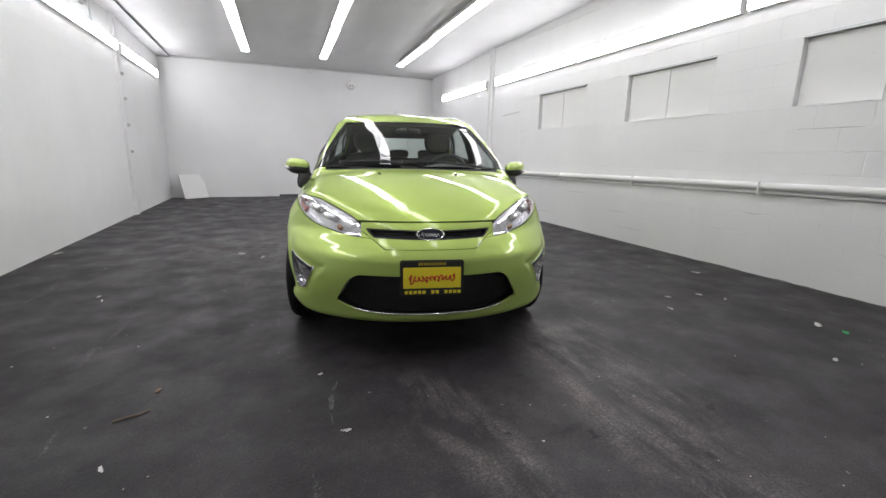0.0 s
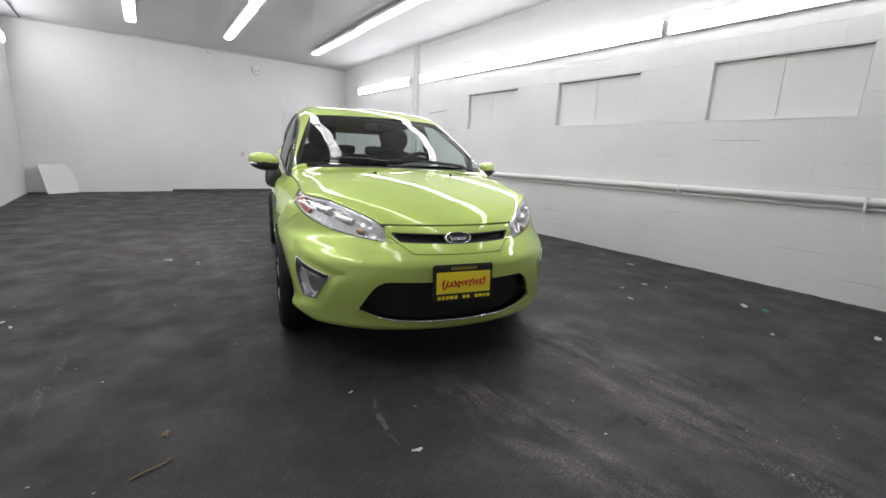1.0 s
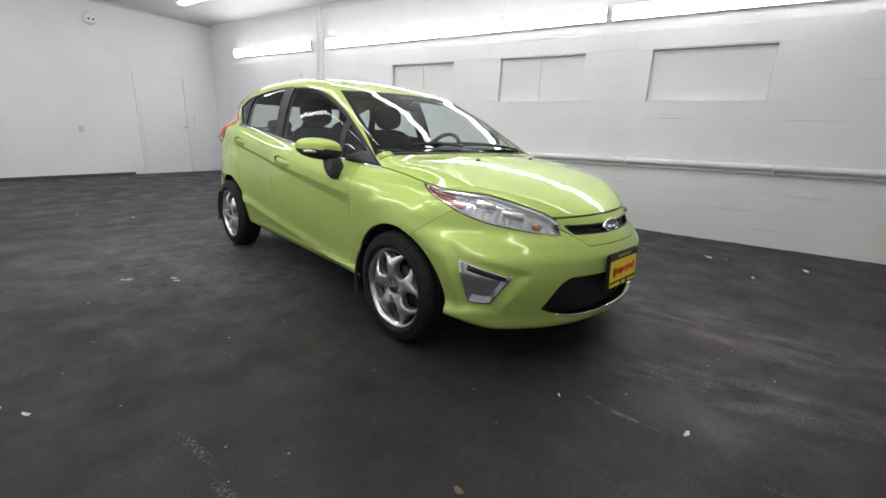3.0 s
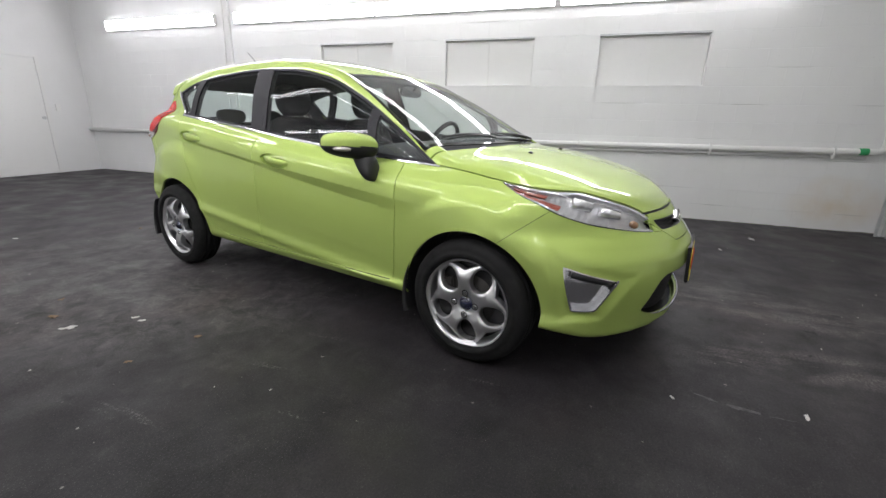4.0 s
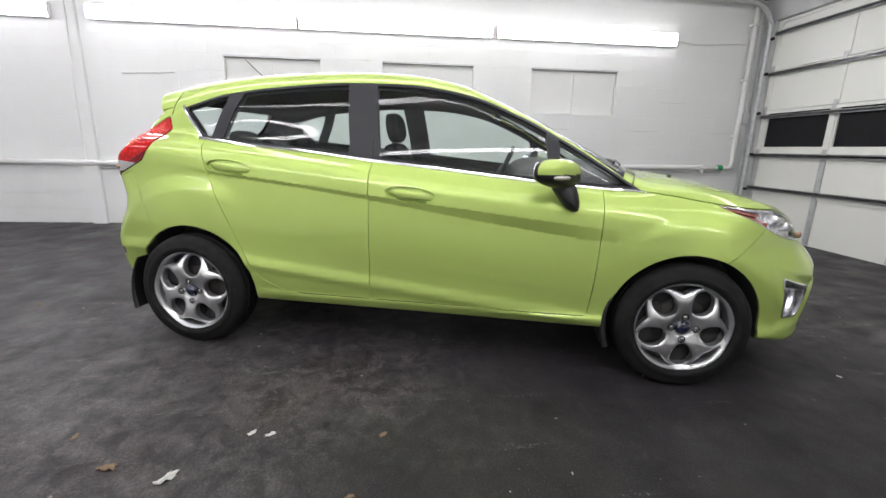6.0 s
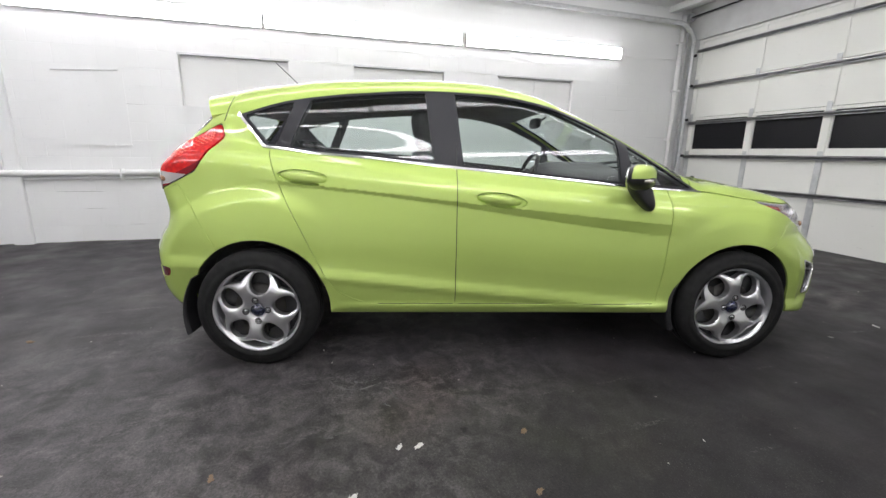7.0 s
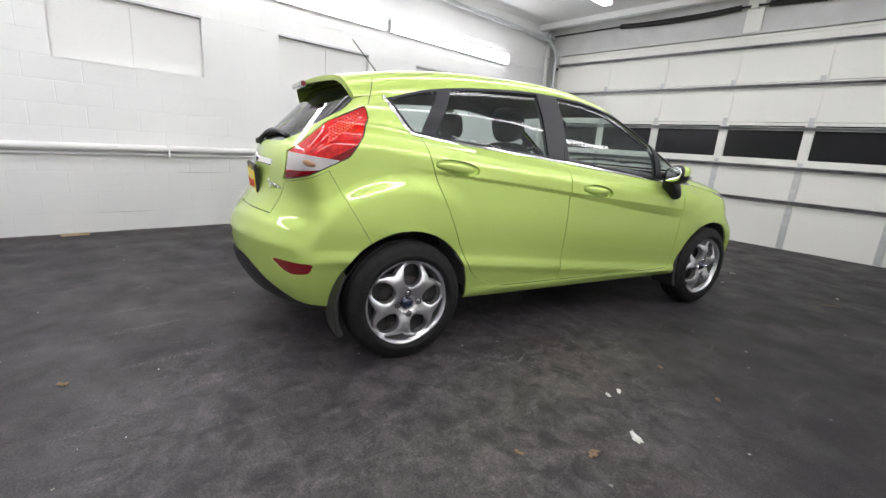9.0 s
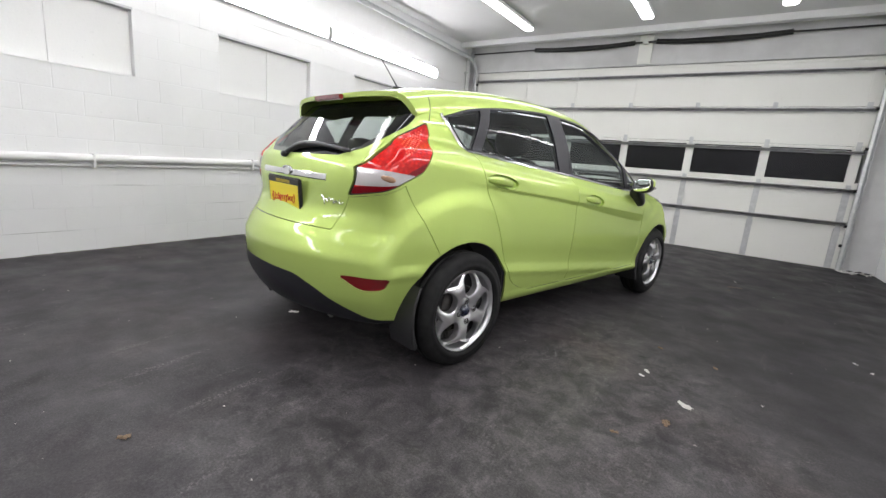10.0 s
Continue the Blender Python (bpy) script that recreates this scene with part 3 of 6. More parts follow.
tagged(part("baseboard", box_bm((0.6, 2.9, BACK - 0.015, BACK + 0.002, 0.0, 0.05)), M_DARKLINE), "dark gap strip along the wall foot", "baseboard", kind="structure")
board = tagged(part("board", moved(box_bm((-0.28, 0.28, -0.009, 0.009, 0, 0.58), bevel=0.002), pose(-1.24, 11.29, 0.004, 0, 0, 37) @ pose(0, 0, 0, -19)), M_PANEL), "white board leaning against the corner walls", "board")

# ---- left wall fittings ----
for z in (2.31, 1.92, 1.50, 1.07):
    tagged(part("wall_bracket", box_bm((LEFT + 0.05, LEFT + 0.085, 8.49, 8.53, z - 0.02, z + 0.02), (LEFT + 0.05, LEFT + 0.058, 8.47, 8.55, z - 0.03, z + 0.03), bevel=0.003), M_GREYMETAL), "small metal bracket on the pilaster", "bracket", "pilaster brackets")
tagged(part("conduit", tube_bm([(LEFT + 0.03, 7.5, 3.2), (LEFT + 0.03, 7.5, 2.74)], 0.012, 8), M_GREYMETAL), "grey conduit above the lamp", "conduit")
tagged(part("junction_box", box_bm((LEFT - 0.005, LEFT + 0.06, 7.2, 7.3, 2.98, 3.10), bevel=0.004), M_GREYMETAL), "grey metal junction box", "box")

# ---- litter on the floor ----
def litter(name, x, y, size, kind, turn):
    bm = bmesh.new()
    n = 5
    grid = [[bm.verts.new(((i / n - 0.5) * size + random.uniform(-0.1, 0.1) * size, (j / n - 0.5) * size * (0.42 if kind == "paper" else 0.6) + random.uniform(-0.08, 0.08) * size,
                           0.003 + random.random() * size * 0.16 + 0.1 * size * (i / n - 0.5) ** 2)) for j in range(n + 1)] for i in range(n + 1)]
    for i in range(n):
        for j in range(n):
            if (i, j) not in ((0, 0), (n - 1, n - 1), (0, n - 1)):
                bm.faces.new((grid[i][j], grid[i + 1][j], grid[i + 1][j + 1], grid[i][j + 1]))
    for v in [v for v in bm.verts if not v.link_faces]:
        bm.verts.remove(v)
    low = min(v.co.z for v in bm.verts)
    for v in bm.verts:
        v.co.z -= low
    more = bmesh.ops.extrude_face_region(bm, geom=list(bm.faces))["geom"]
    bmesh.ops.translate(bm, vec=(0, 0, 0.0015), verts=[v for v in more if isinstance(v, bmesh.types.BMVert)])
    bmesh.ops.recalc_face_normals(bm, faces=list(bm.faces))
    ob = part(name, bm, {"paper": M_PAPER, "leaf": M_LEAF, "rag": M_SPRING, "green": M_GREEN}[kind])
    ob.matrix_world = pose(x, y, 0.0, 0, 0, turn)
    return tagged(ob, "scrap of crumpled white paper on the floor" if kind == "paper" else "dry brown leaf on the floor", "litter", "floor litter")


SCRAPS = ((4.28, 2.54, 0.09), (3.825, 1.263, 0.10), (3.134, 1.847, 0.06), (3.358, 2.061, 0.05), (3.312, 0.912, 0.06), (3.76, 1.867, 0.04), (0.638, 1.224, 0.05), (0.592, 1.721, 0.03),
          (-0.185, 1.297, 0.04), (3.662, 2.021, 0.06), (3.897, 0.486, 0.10), (-0.836, 3.469, 0.04), (-1.714, 5.244, 0.10), (0.3, 4.5, 0.045), (1.019, 6.964, 0.05), (0.679, 7.56, 0.05),
          (-0.781, 3.35, 0.045), (0.08, 4.70, 0.085), (2.097, 5.063, 0.07), (2.313, 5.181, 0.07), (0.284, 4.43, 0.05))
for x, y, size in SCRAPS:
    litter("paper_scrap", x, y, 0.80 * size, "paper", random.uniform(0, 360))
for x, y, size in ((-0.035, 4.094, 0.045), (0.264, 4.0, 0.05), (0.14, 4.925, 0.075), (0.31, 5.143, 0.045), (1.719, 6.357, 0.06), (-0.12, 1.811, 0.05)):
    litter("dry_leaf", x, y, 0.70 * size, "leaf", random.uniform(0, 360))

tagged(litter("plastic_scrap", 3.856, 1.121, 0.055, "green", 40), "scrap of green plastic on the floor", "litter")
tagged(part("twig", tube_bm([(-0.235, 1.600, 0.004), (-0.19, 1.616, 0.006), (-0.15, 1.624, 0.004), (-0.115, 1.645, 0.005)], 0.003, 6), M_LEAF), "thin dry twig on the floor", "twig")
for x, y, size, turn in ((-1.50, -0.80, 0.26, 25), (-1.70, -0.84, 0.24, 60)):
    ob = litter("plastic_sheet", x, y, size, "paper", turn)
    tagged(ob, "crumpled white plastic sheet at the wall foot", "litter", "floor litter")
ob = litter("rag", -1.62, -0.89, 0.22, "rag", 10)
tagged(ob, "crumpled dark rag at the wall foot", "rag")

# crumbs of paint, paper and grit strewn over the floor
rng = random.Random(11)
bm = bmesh.new()
for _ in range(150):
    x, y, r = rng.uniform(-1.6, 4.6), rng.uniform(0.0, 8.5), rng.uniform(0.002, 0.0065)
    turn, n = rng.uniform(0, 6.28), rng.randint(4, 6)
    low = [bm.verts.new((x + r * rng.uniform(0.6, 1.5) * math.cos(turn + 6.283 * k / n), y + r * rng.uniform(0.5, 1.0) * math.sin(turn + 6.283 * k / n), 0.0)) for k in range(n)]
    high = [bm.verts.new((v.co.x * 0.8 + x * 0.2, v.co.y * 0.8 + y * 0.2, rng.uniform(0.001, 0.003))) for v in low]
    bm.faces.new(high)
    for k in range(n):
        bm.faces.new((low[k], low[(k + 1) % n], high[(k + 1) % n], high[k]))
bmesh.ops.recalc_face_normals(bm, faces=list(bm.faces))
tagged(part("floor_crumbs", bm, M_CRUMB), "pale crumbs of paint and grit on the floor", "crumbs", kind="stuff")

# scuffs on the floor, thin films of pale dust
bm = bmesh.new()
for cx, cy, long, bend, turn, wide in ((0.83, 4.62, 0.26, 0.08, 70, 0.010), (0.87, 4.57, 0.16, 0.07, 62, 0.008), (0.66, 4.45, 0.12, 0.015, 20, 0.009), (0.60, 4.50, 0.08, 0.01, 28, 0.007),
                                       (1.95, 1.19, 0.50, 0.0, 3, 0.003), (0.63, 1.45, 0.36, 0.02, 80, 0.012), (0.44, 4.74, 0.10, 0.01, 100, 0.006)):
    m = pose(cx, cy, 0.0008, 0, 0, turn)
    left, right = [], []
    for k in range(13):
        u = k / 12 - 0.5
        w = wide * (0.25 + random.random()) * (1 - 3.2 * u * u)
        y = bend * (1 - 4 * u * u) + random.uniform(-0.004, 0.004)
        left.append(bm.verts.new(m @ Vector((u * long, y - w, 0))))
        right.append(bm.verts.new(m @ Vector((u * long, y + w, 0))))
    for k in range(12):
        if random.random() > 0.18:
            bm.faces.new((left[k], left[k + 1], right[k + 1], right[k]))
for v in [v for v in bm.verts if not v.link_faces]:
    bm.verts.remove(v)
tagged(part("scuff_marks", bm, M_SCUFF), "pale scuff marks worn into the dark floor", "scuff marks", kind="stuff")


# ---- car shape: x forward, y to its left, z up, from the floor between the axles ----
def spline(*pts):
    """A smooth curve through the points that does not overshoot."""
    xs, ys = np.array(pts, float).T
    h, m = np.diff(xs), np.diff(ys) / np.diff(xs)
    d = np.zeros(len(xs))
    for i in range(1, len(xs) - 1):
        if m[i - 1] * m[i] > 0:
            w1, w2 = 2 * h[i] + h[i - 1], h[i] + 2 * h[i - 1]
            d[i] = (w1 + w2) / (w1 / m[i - 1] + w2 / m[i])
    d[0], d[-1] = m[0], m[-1]

    def at(x):
        x = np.clip(np.asarray(x, float), xs[0], xs[-1])
        n = np.clip(np.searchsorted(xs, x) - 1, 0, len(h) - 1)
        t = (x - xs[n]) / h[n]
        return ((1 + 2 * t) * (1 - t) ** 2 * ys[n] + t * (1 - t) ** 2 * h[n] * d[n]
                + t * t * (3 - 2 * t) * ys[n + 1] + t * t * (t - 1) * h[n] * d[n + 1])

    return at


def step(a, b, x):
    t = np.clip((x - a) / (b - a), 0, 1)
    return t * t * (3 - 2 * t)


def smax(a, b, k):
    h = np.maximum(k - np.abs(a - b), 0) / k
    return np.maximum(a, b) + h * h * k / 4


AXLE, WHEEL_R = 1.245, 0.303
roof_line = spline((-1.75, 1.312), (-1.58, 1.356), (-1.2, 1.434), (-0.8, 1.472), (-0.4, 1.482), (-0.1, 1.466), (0.06, 1.441), (0.2, 1.405), (0.36, 1.343), (0.5, 1.281),
                   (0.7, 1.180), (0.98, 1.034), (1.035, 1.008), (1.10, 0.989), (1.25, 0.972), (1.5, 0.926), (1.75, 0.85), (1.95, 0.752), (2.12, 0.655))
nose_line = spline((0.15, 1.99), (0.2, 2.035), (0.3, 2.062), (0.42, 2.080), (0.55, 2.085), (0.62, 2.048), (0.68, 2.000), (0.74, 1.978), (0.85, 1.92), (1.5, 1.5))
tail_line = spline((0.15, 1.80), (0.26, 1.885), (0.4, 1.958), (0.56, 1.972), (0.64, 1.942), (0.71, 1.890), (0.8, 1.845), (0.93, 1.822), (1.0, 1.800),
                   (1.06, 1.745), (1.31, 1.50), (1.40, 1.42), (1.6, 1.25))
flank = spline((-0.75, 0.745), (-0.62, 0.778), (-0.535, 0.797), (-0.49, 0.807), (-0.455, 0.820), (-0.435, 0.818), (-0.40, 0.8125), (-0.36, 0.8145), (-0.30, 0.821), (-0.22, 0.828), (-0.15, 0.831),
               (-0.10, 0.8315), (-0.05, 0.832), (0.0, 0.832), (0.03, 0.831), (0.05, 0.8295), (0.07, 0.825), (0.09, 0.817), (0.11, 0.806), (0.14, 0.785), (0.18, 0.755), (0.2, 0.740))

def undercut(over, x):
    """The door's crease: a facet that leans in under a sharp edge, wider towards the front."""
    wide = 0.018 + 0.040 * step(-0.6, 0.7, x)
    deep = 0.20 * wide
    under = np.where(over > -wide, 0.005 + (deep + 0.005) * over / wide, -deep * np.clip(1 + (over + wide) / 0.26, 0, 1))
    return np.where(over > 0, 0.005 * np.clip(1 - over / 0.09, 0, 1), under)


def crease(x):
    return 0.832 - 0.1006 * x


def belt(x):
    return 0.985 - 0.098 * x + 0.012 * x * x


def body(p):
    """Below zero inside the car's skin, above zero outside."""
    x, y, z = p[..., 0], np.abs(p[..., 1]), p[..., 2]
    # sides: flank under the belt line, leaning glass over it
    over = z - crease(np.clip(x, -1.4, 1.1))
    low = flank(over) + undercut(over, x) * step(1.02, 0.6, x) * step(-1.3, -0.95, x)
    low = low + 0.010 * np.exp(-((z - 0.308) / 0.014) ** 2) * step(0.95, 0.8, x) * step(-0.95, -0.75, x)
    b = belt(np.clip(x, -1.3, 1.05))
    high = 0.752 - 0.21 * (z - b) - 0.42 * (np.maximum(z - 0.99, 0) ** 2 - np.maximum(b - 0.99, 0) ** 2) - 0.05 * step(-0.6, -1.7, x)
    wide = np.where(z < b - 0.06, low, low + (high - low) * step(b - 0.06, b + 0.02, z))
    wide = wide - 0.06 * step(0.9, 1.9, x) * step(0.62, 0.9, z) - 0.03 * step(-1.1, -1.9, x)
    wide = wide - 0.008 * step(0.8, 1.2, x) - 0.035 * step(1.45, 1.75, x) * step(0.5, 0.25, z) - 0.04 * step(-1.5, -1.8, x) * step(0.5, 0.25, z)
    for a in (AXLE, -AXLE):
        r = np.hypot(x - a, z - 0.30)
        wide = wide + (0.011 * step(0.52, 0.45, r) if a > 0 else 0.017 * step(0.63, 0.53, r)) * step(0.42, 0.66, z) * step(0.40, 0.12, abs(a) - np.abs(x))
    wide = wide + 0.016 * np.exp(-((z - 0.275) / 0.035) ** 2) * step(1.45, 1.65, x)
    wide = wide - 0.03 * step(-0.95, -1.6, x) * step(0.62, 0.95, z)
    # the plan draws in towards both ends
    wide = wide - 0.055 * step(0.05, -0.95, x) * step(0.28, 1.02, z) * (1 - 0.55 * step(1.08, 1.28, z)) - 0.036 * step(-1.38, -1.66, x) * step(1.05, 0.60, z)
    wide = wide - 0.024 * step(0.98, 1.34, x) * step(0.62, 0.85, z) - 0.034 * step(1.3, 1.68, x) * step(0.75, 0.6, z)
    side = (y - wide) * 0.95
    lean = step(0.15, 0.4, x) * step(1.15, 0.9, x)
    top = (z - roof_line(x) + (0.09 + 0.03 * lean) * y * y + 0.12 * np.maximum(y - 0.45, 0) ** 2) * (0.97 - 0.09 * lean)
    nose = (x - nose_line(z) - 0.008 * np.exp(-((z - 0.235) / 0.03) ** 2) + (0.40 + 0.15 * step(0.44, 0.70, z)) * y * y + 0.42 * y ** 4) * 0.94
    tail = (-x - tail_line(z) + (0.16 + 0.23 * step(1.02, 0.60, z)) * y * y + 0.12 * y ** 4) * (0.95 - 0.2 * step(0.98, 1.08, z) * step(1.3, 1.22, z))
    f = smax(top, side, 0.085)
    f = smax(f, nose, 0.07)
    f = smax(f, tail, 0.05)
    f = f + 0.013 * step(0.055, 0.004, np.where(x > 1.45, fog_field(x, z), 1)) * step(0.45, 0.52, y)
    return smax(f, 0.262 - 0.046 * step(1.45, 1.85, x) - z, 0.03)


def skin_grid():
    """Half of the skin (y up to 0), as points and quads: rays from an inner box out to the body."""
    def axis(lo, hi, n, fan_lo, fan_hi):
        q, a = [], []
        for i in range(fan_lo):
            q.append(lo), a.append(-1 + i / fan_lo)
        for i in range(n + 1):
            q.append(lo + (hi - lo) * i / n), a.append(0.0)
        for i in range(fan_hi):
            q.append(hi), a.append((i + 1) / fan_hi)
        return np.array(q), np.tan(np.array(a) * math.pi / 4)

    ax, ay, az = axis(-1.45, 1.45, 200, 30, 34), axis(-0.42, 0.0, 26, 34, 0), axis(0.42, 0.70, 20, 16, 62)
    nx, ny, nz = len(ax[0]) - 1, len(ay[0]) - 1, len(az[0]) - 1
    ids, q, d = {}, [], []

    def vertex(i, j, k):
        if (i, j, k) not in ids:
            ids[i, j, k] = len(q)
            q.append((ax[0][i], ay[0][j], az[0][k]))
            d.append((ax[1][i], ay[1][j], az[1][k]))
        return ids[i, j, k]

    quads = []
    for i in range(nx):
        for j in range(ny):
            quads.append([vertex(*c) for c in ((i, j, nz), (i + 1, j, nz), (i + 1, j + 1, nz), (i, j + 1, nz))])
            quads.append([vertex(*c) for c in ((i, j, 0), (i, j + 1, 0), (i + 1, j + 1, 0), (i + 1, j, 0))])
        for k in range(nz):
            quads.append([vertex(*c) for c in ((i, 0, k), (i + 1, 0, k), (i + 1, 0, k + 1), (i, 0, k + 1))])
    for j in range(ny):
        for k in range(nz):
            quads.append([vertex(*c) for c in ((nx, j, k), (nx, j + 1, k), (nx, j + 1, k + 1), (nx, j, k + 1))])
            quads.append([vertex(*c) for c in ((0, j, k), (0, j, k + 1), (0, j + 1, k + 1), (0, j + 1, k))])
    q, d = np.array(q), np.array(d)
    d /= np.linalg.norm(d, axis=1)[:, None]
    lo, hi = np.zeros(len(q)), np.full(len(q), 1.5)
    for _ in range(26):
        mid = (lo + hi) / 2
        out = body(q + mid[:, None] * d) > 0
        hi, lo = np.where(out, mid, hi), np.where(out, lo, mid)
    return q + ((lo + hi) / 2)[:, None] * d, quads


# outlines on the skin: fields below zero inside, over (x, |y|, z)
def convex(*pts, soft=0.02):
    """Field of a convex outline, given clockwise or not."""
    pts = [np.array(p, float) for p in pts]
    mid = sum(pts) / len(pts)
    sides = []
    for a, b in zip(pts, pts[1:] + pts[:1]):
        n = np.array([(b - a)[1], -(b - a)[0]])
        n /= np.linalg.norm(n)
        sides.append((n if n @ (mid - a) < 0 else -n, a))

    def at(u, v):
        f = None
        for n, a in sides:
            g = (u - a[0]) * n[0] + (v - a[1]) * n[1]
            f = g if f is None else smax(f, g, soft)
        return f

    return at


dlo_top = spline((-1.32, 1.262), (-1.08, 1.330), (-0.75, 1.372), (-0.4, 1.392), (-0.1, 1.383), (0.2, 1.335), (0.45, 1.240), (0.7, 1.108), (1.02, 0.912))
dlo_low = spline((-1.3, 1.12), (-1.17, 1.105), (-0.9, 1.078), (-0.6, 1.055), (-0.25, 1.022), (0.2, 0.98), (0.55, 0.947), (0.84, 0.925), (1.02, 0.912), (1.1, 0.9))
door_front = spline((0.26, 0.805), (0.5, 0.83), (0.69, 0.839), (0.9, 0.842), (1.1, 0.842))
door_rear = spline((0.30, -0.60), (0.325, -0.68), (0.35, -0.76), (0.4, -0.85), (0.52, -0.93), (0.7, -1.01), (0.92, -1.11), (1.09, -1.165), (1.2, -1.2))
lamp_up = spline((1.30, 0.873), (1.478, 0.853), (1.57, 0.845), (1.64, 0.840), (1.707, 0.823), (1.85, 0.764), (1.975, 0.662))
lamp_low = spline((1.30, 0.89), (1.335, 0.87), (1.45, 0.820), (1.514, 0.795), (1.6, 0.752), (1.72, 0.708), (1.8, 0.689), (1.9, 0.668), (1.99, 0.655))
hood_rear = spline((0.9, 0.926), (1.0, 0.915), (1.18, 0.892), (1.30, 0.873), (1.4, 0.861))


def hood_side(x):
    return np.where(x < 1.31, hood_rear(x), np.maximum(lamp_up(x), 0.742))


B_LINE, SILL = -0.25, 0.325
tail_lamp_field = convex((-1.42, 1.217), (-1.405, 1.155), (-1.52, 0.985), (-1.765, 0.862), (-1.75, 0.99), (-1.6, 1.126), soft=0.008)
fog_field = convex((1.655, 0.552), (1.86, 0.483), (1.79, 0.352), (1.70, 0.350), soft=0.008)
fog_inner = convex((1.663, 0.544), (1.851, 0.481), (1.787, 0.3575), (1.706, 0.3555), soft=0.006)
reflector_field = convex((-1.845, 0.508), (-1.682, 0.510), (-1.695, 0.457), (-1.78, 0.445))
clear_field = convex((-1.80, 0.996), (-1.565, 0.968), (-1.625, 0.928), (-1.80, 0.902), soft=0.006)
glass_side = spline((1.0, 0.30), (1.045, 0.40), (1.08, 0.50), (1.205, 0.595), (1.33, 0.57))
hatch_side = spline((0.6, 0.44), (0.69, 0.455), (0.86, 0.512), (0.97, 0.545), (1.126, 0.575), (1.20, 0.52), (1.25, 0.48), (1.4, 0.42))
black_low = spline((0.0, 0.47), (0.28, 0.465), (0.40, 0.43), (0.53, 0.365), (0.69, 0.285), (0.9, 0.20))
grille_low = spline((0.0, 0.268), (0.22, 0.271), (0.36, 0.283), (0.46, 0.312), (0.52, 0.35))
grille_top = spline((0.0, 0.482), (0.36, 0.482), (0.41, 0.462), (0.50, 0.32))
nose_side = spline((0.55, 0.18), (0.613, 0.24), (0.657, 0.298), (0.735, 0.432), (0.8, 0.55))



def amber_field(x, z):
    """Two slim bands along the lower rear part of the headlight."""
    lo, hi = lamp_low(x), lamp_up(x)
    v = (z - lo) / np.maximum(hi - lo, 0.02)
    low_band = np.maximum(np.abs(v - 0.27) - 0.14, (x - 1.615 + 0.5 * (0.80 - z)) * 8)
    high_band = np.maximum(np.abs(v - 0.66) - 0.10, (x - 1.545 + 0.5 * (0.82 - z)) * 8)
    return np.maximum(np.minimum(low_band, high_band) * 0.06, 1.36 - x)



def cup(cx, cz):
    """An oval dish behind a door handle, on the slant of the crease."""
    return lambda x, y, z: np.where(y > 0.5, (np.hypot((x - cx) / 0.128, (z - cz + 0.1 * (x - cx)) / 0.036) - 1) * 0.036, 1)


def trim_width(x):
    return 0.0115 - 0.005 * step(0.5, 1.0, x)


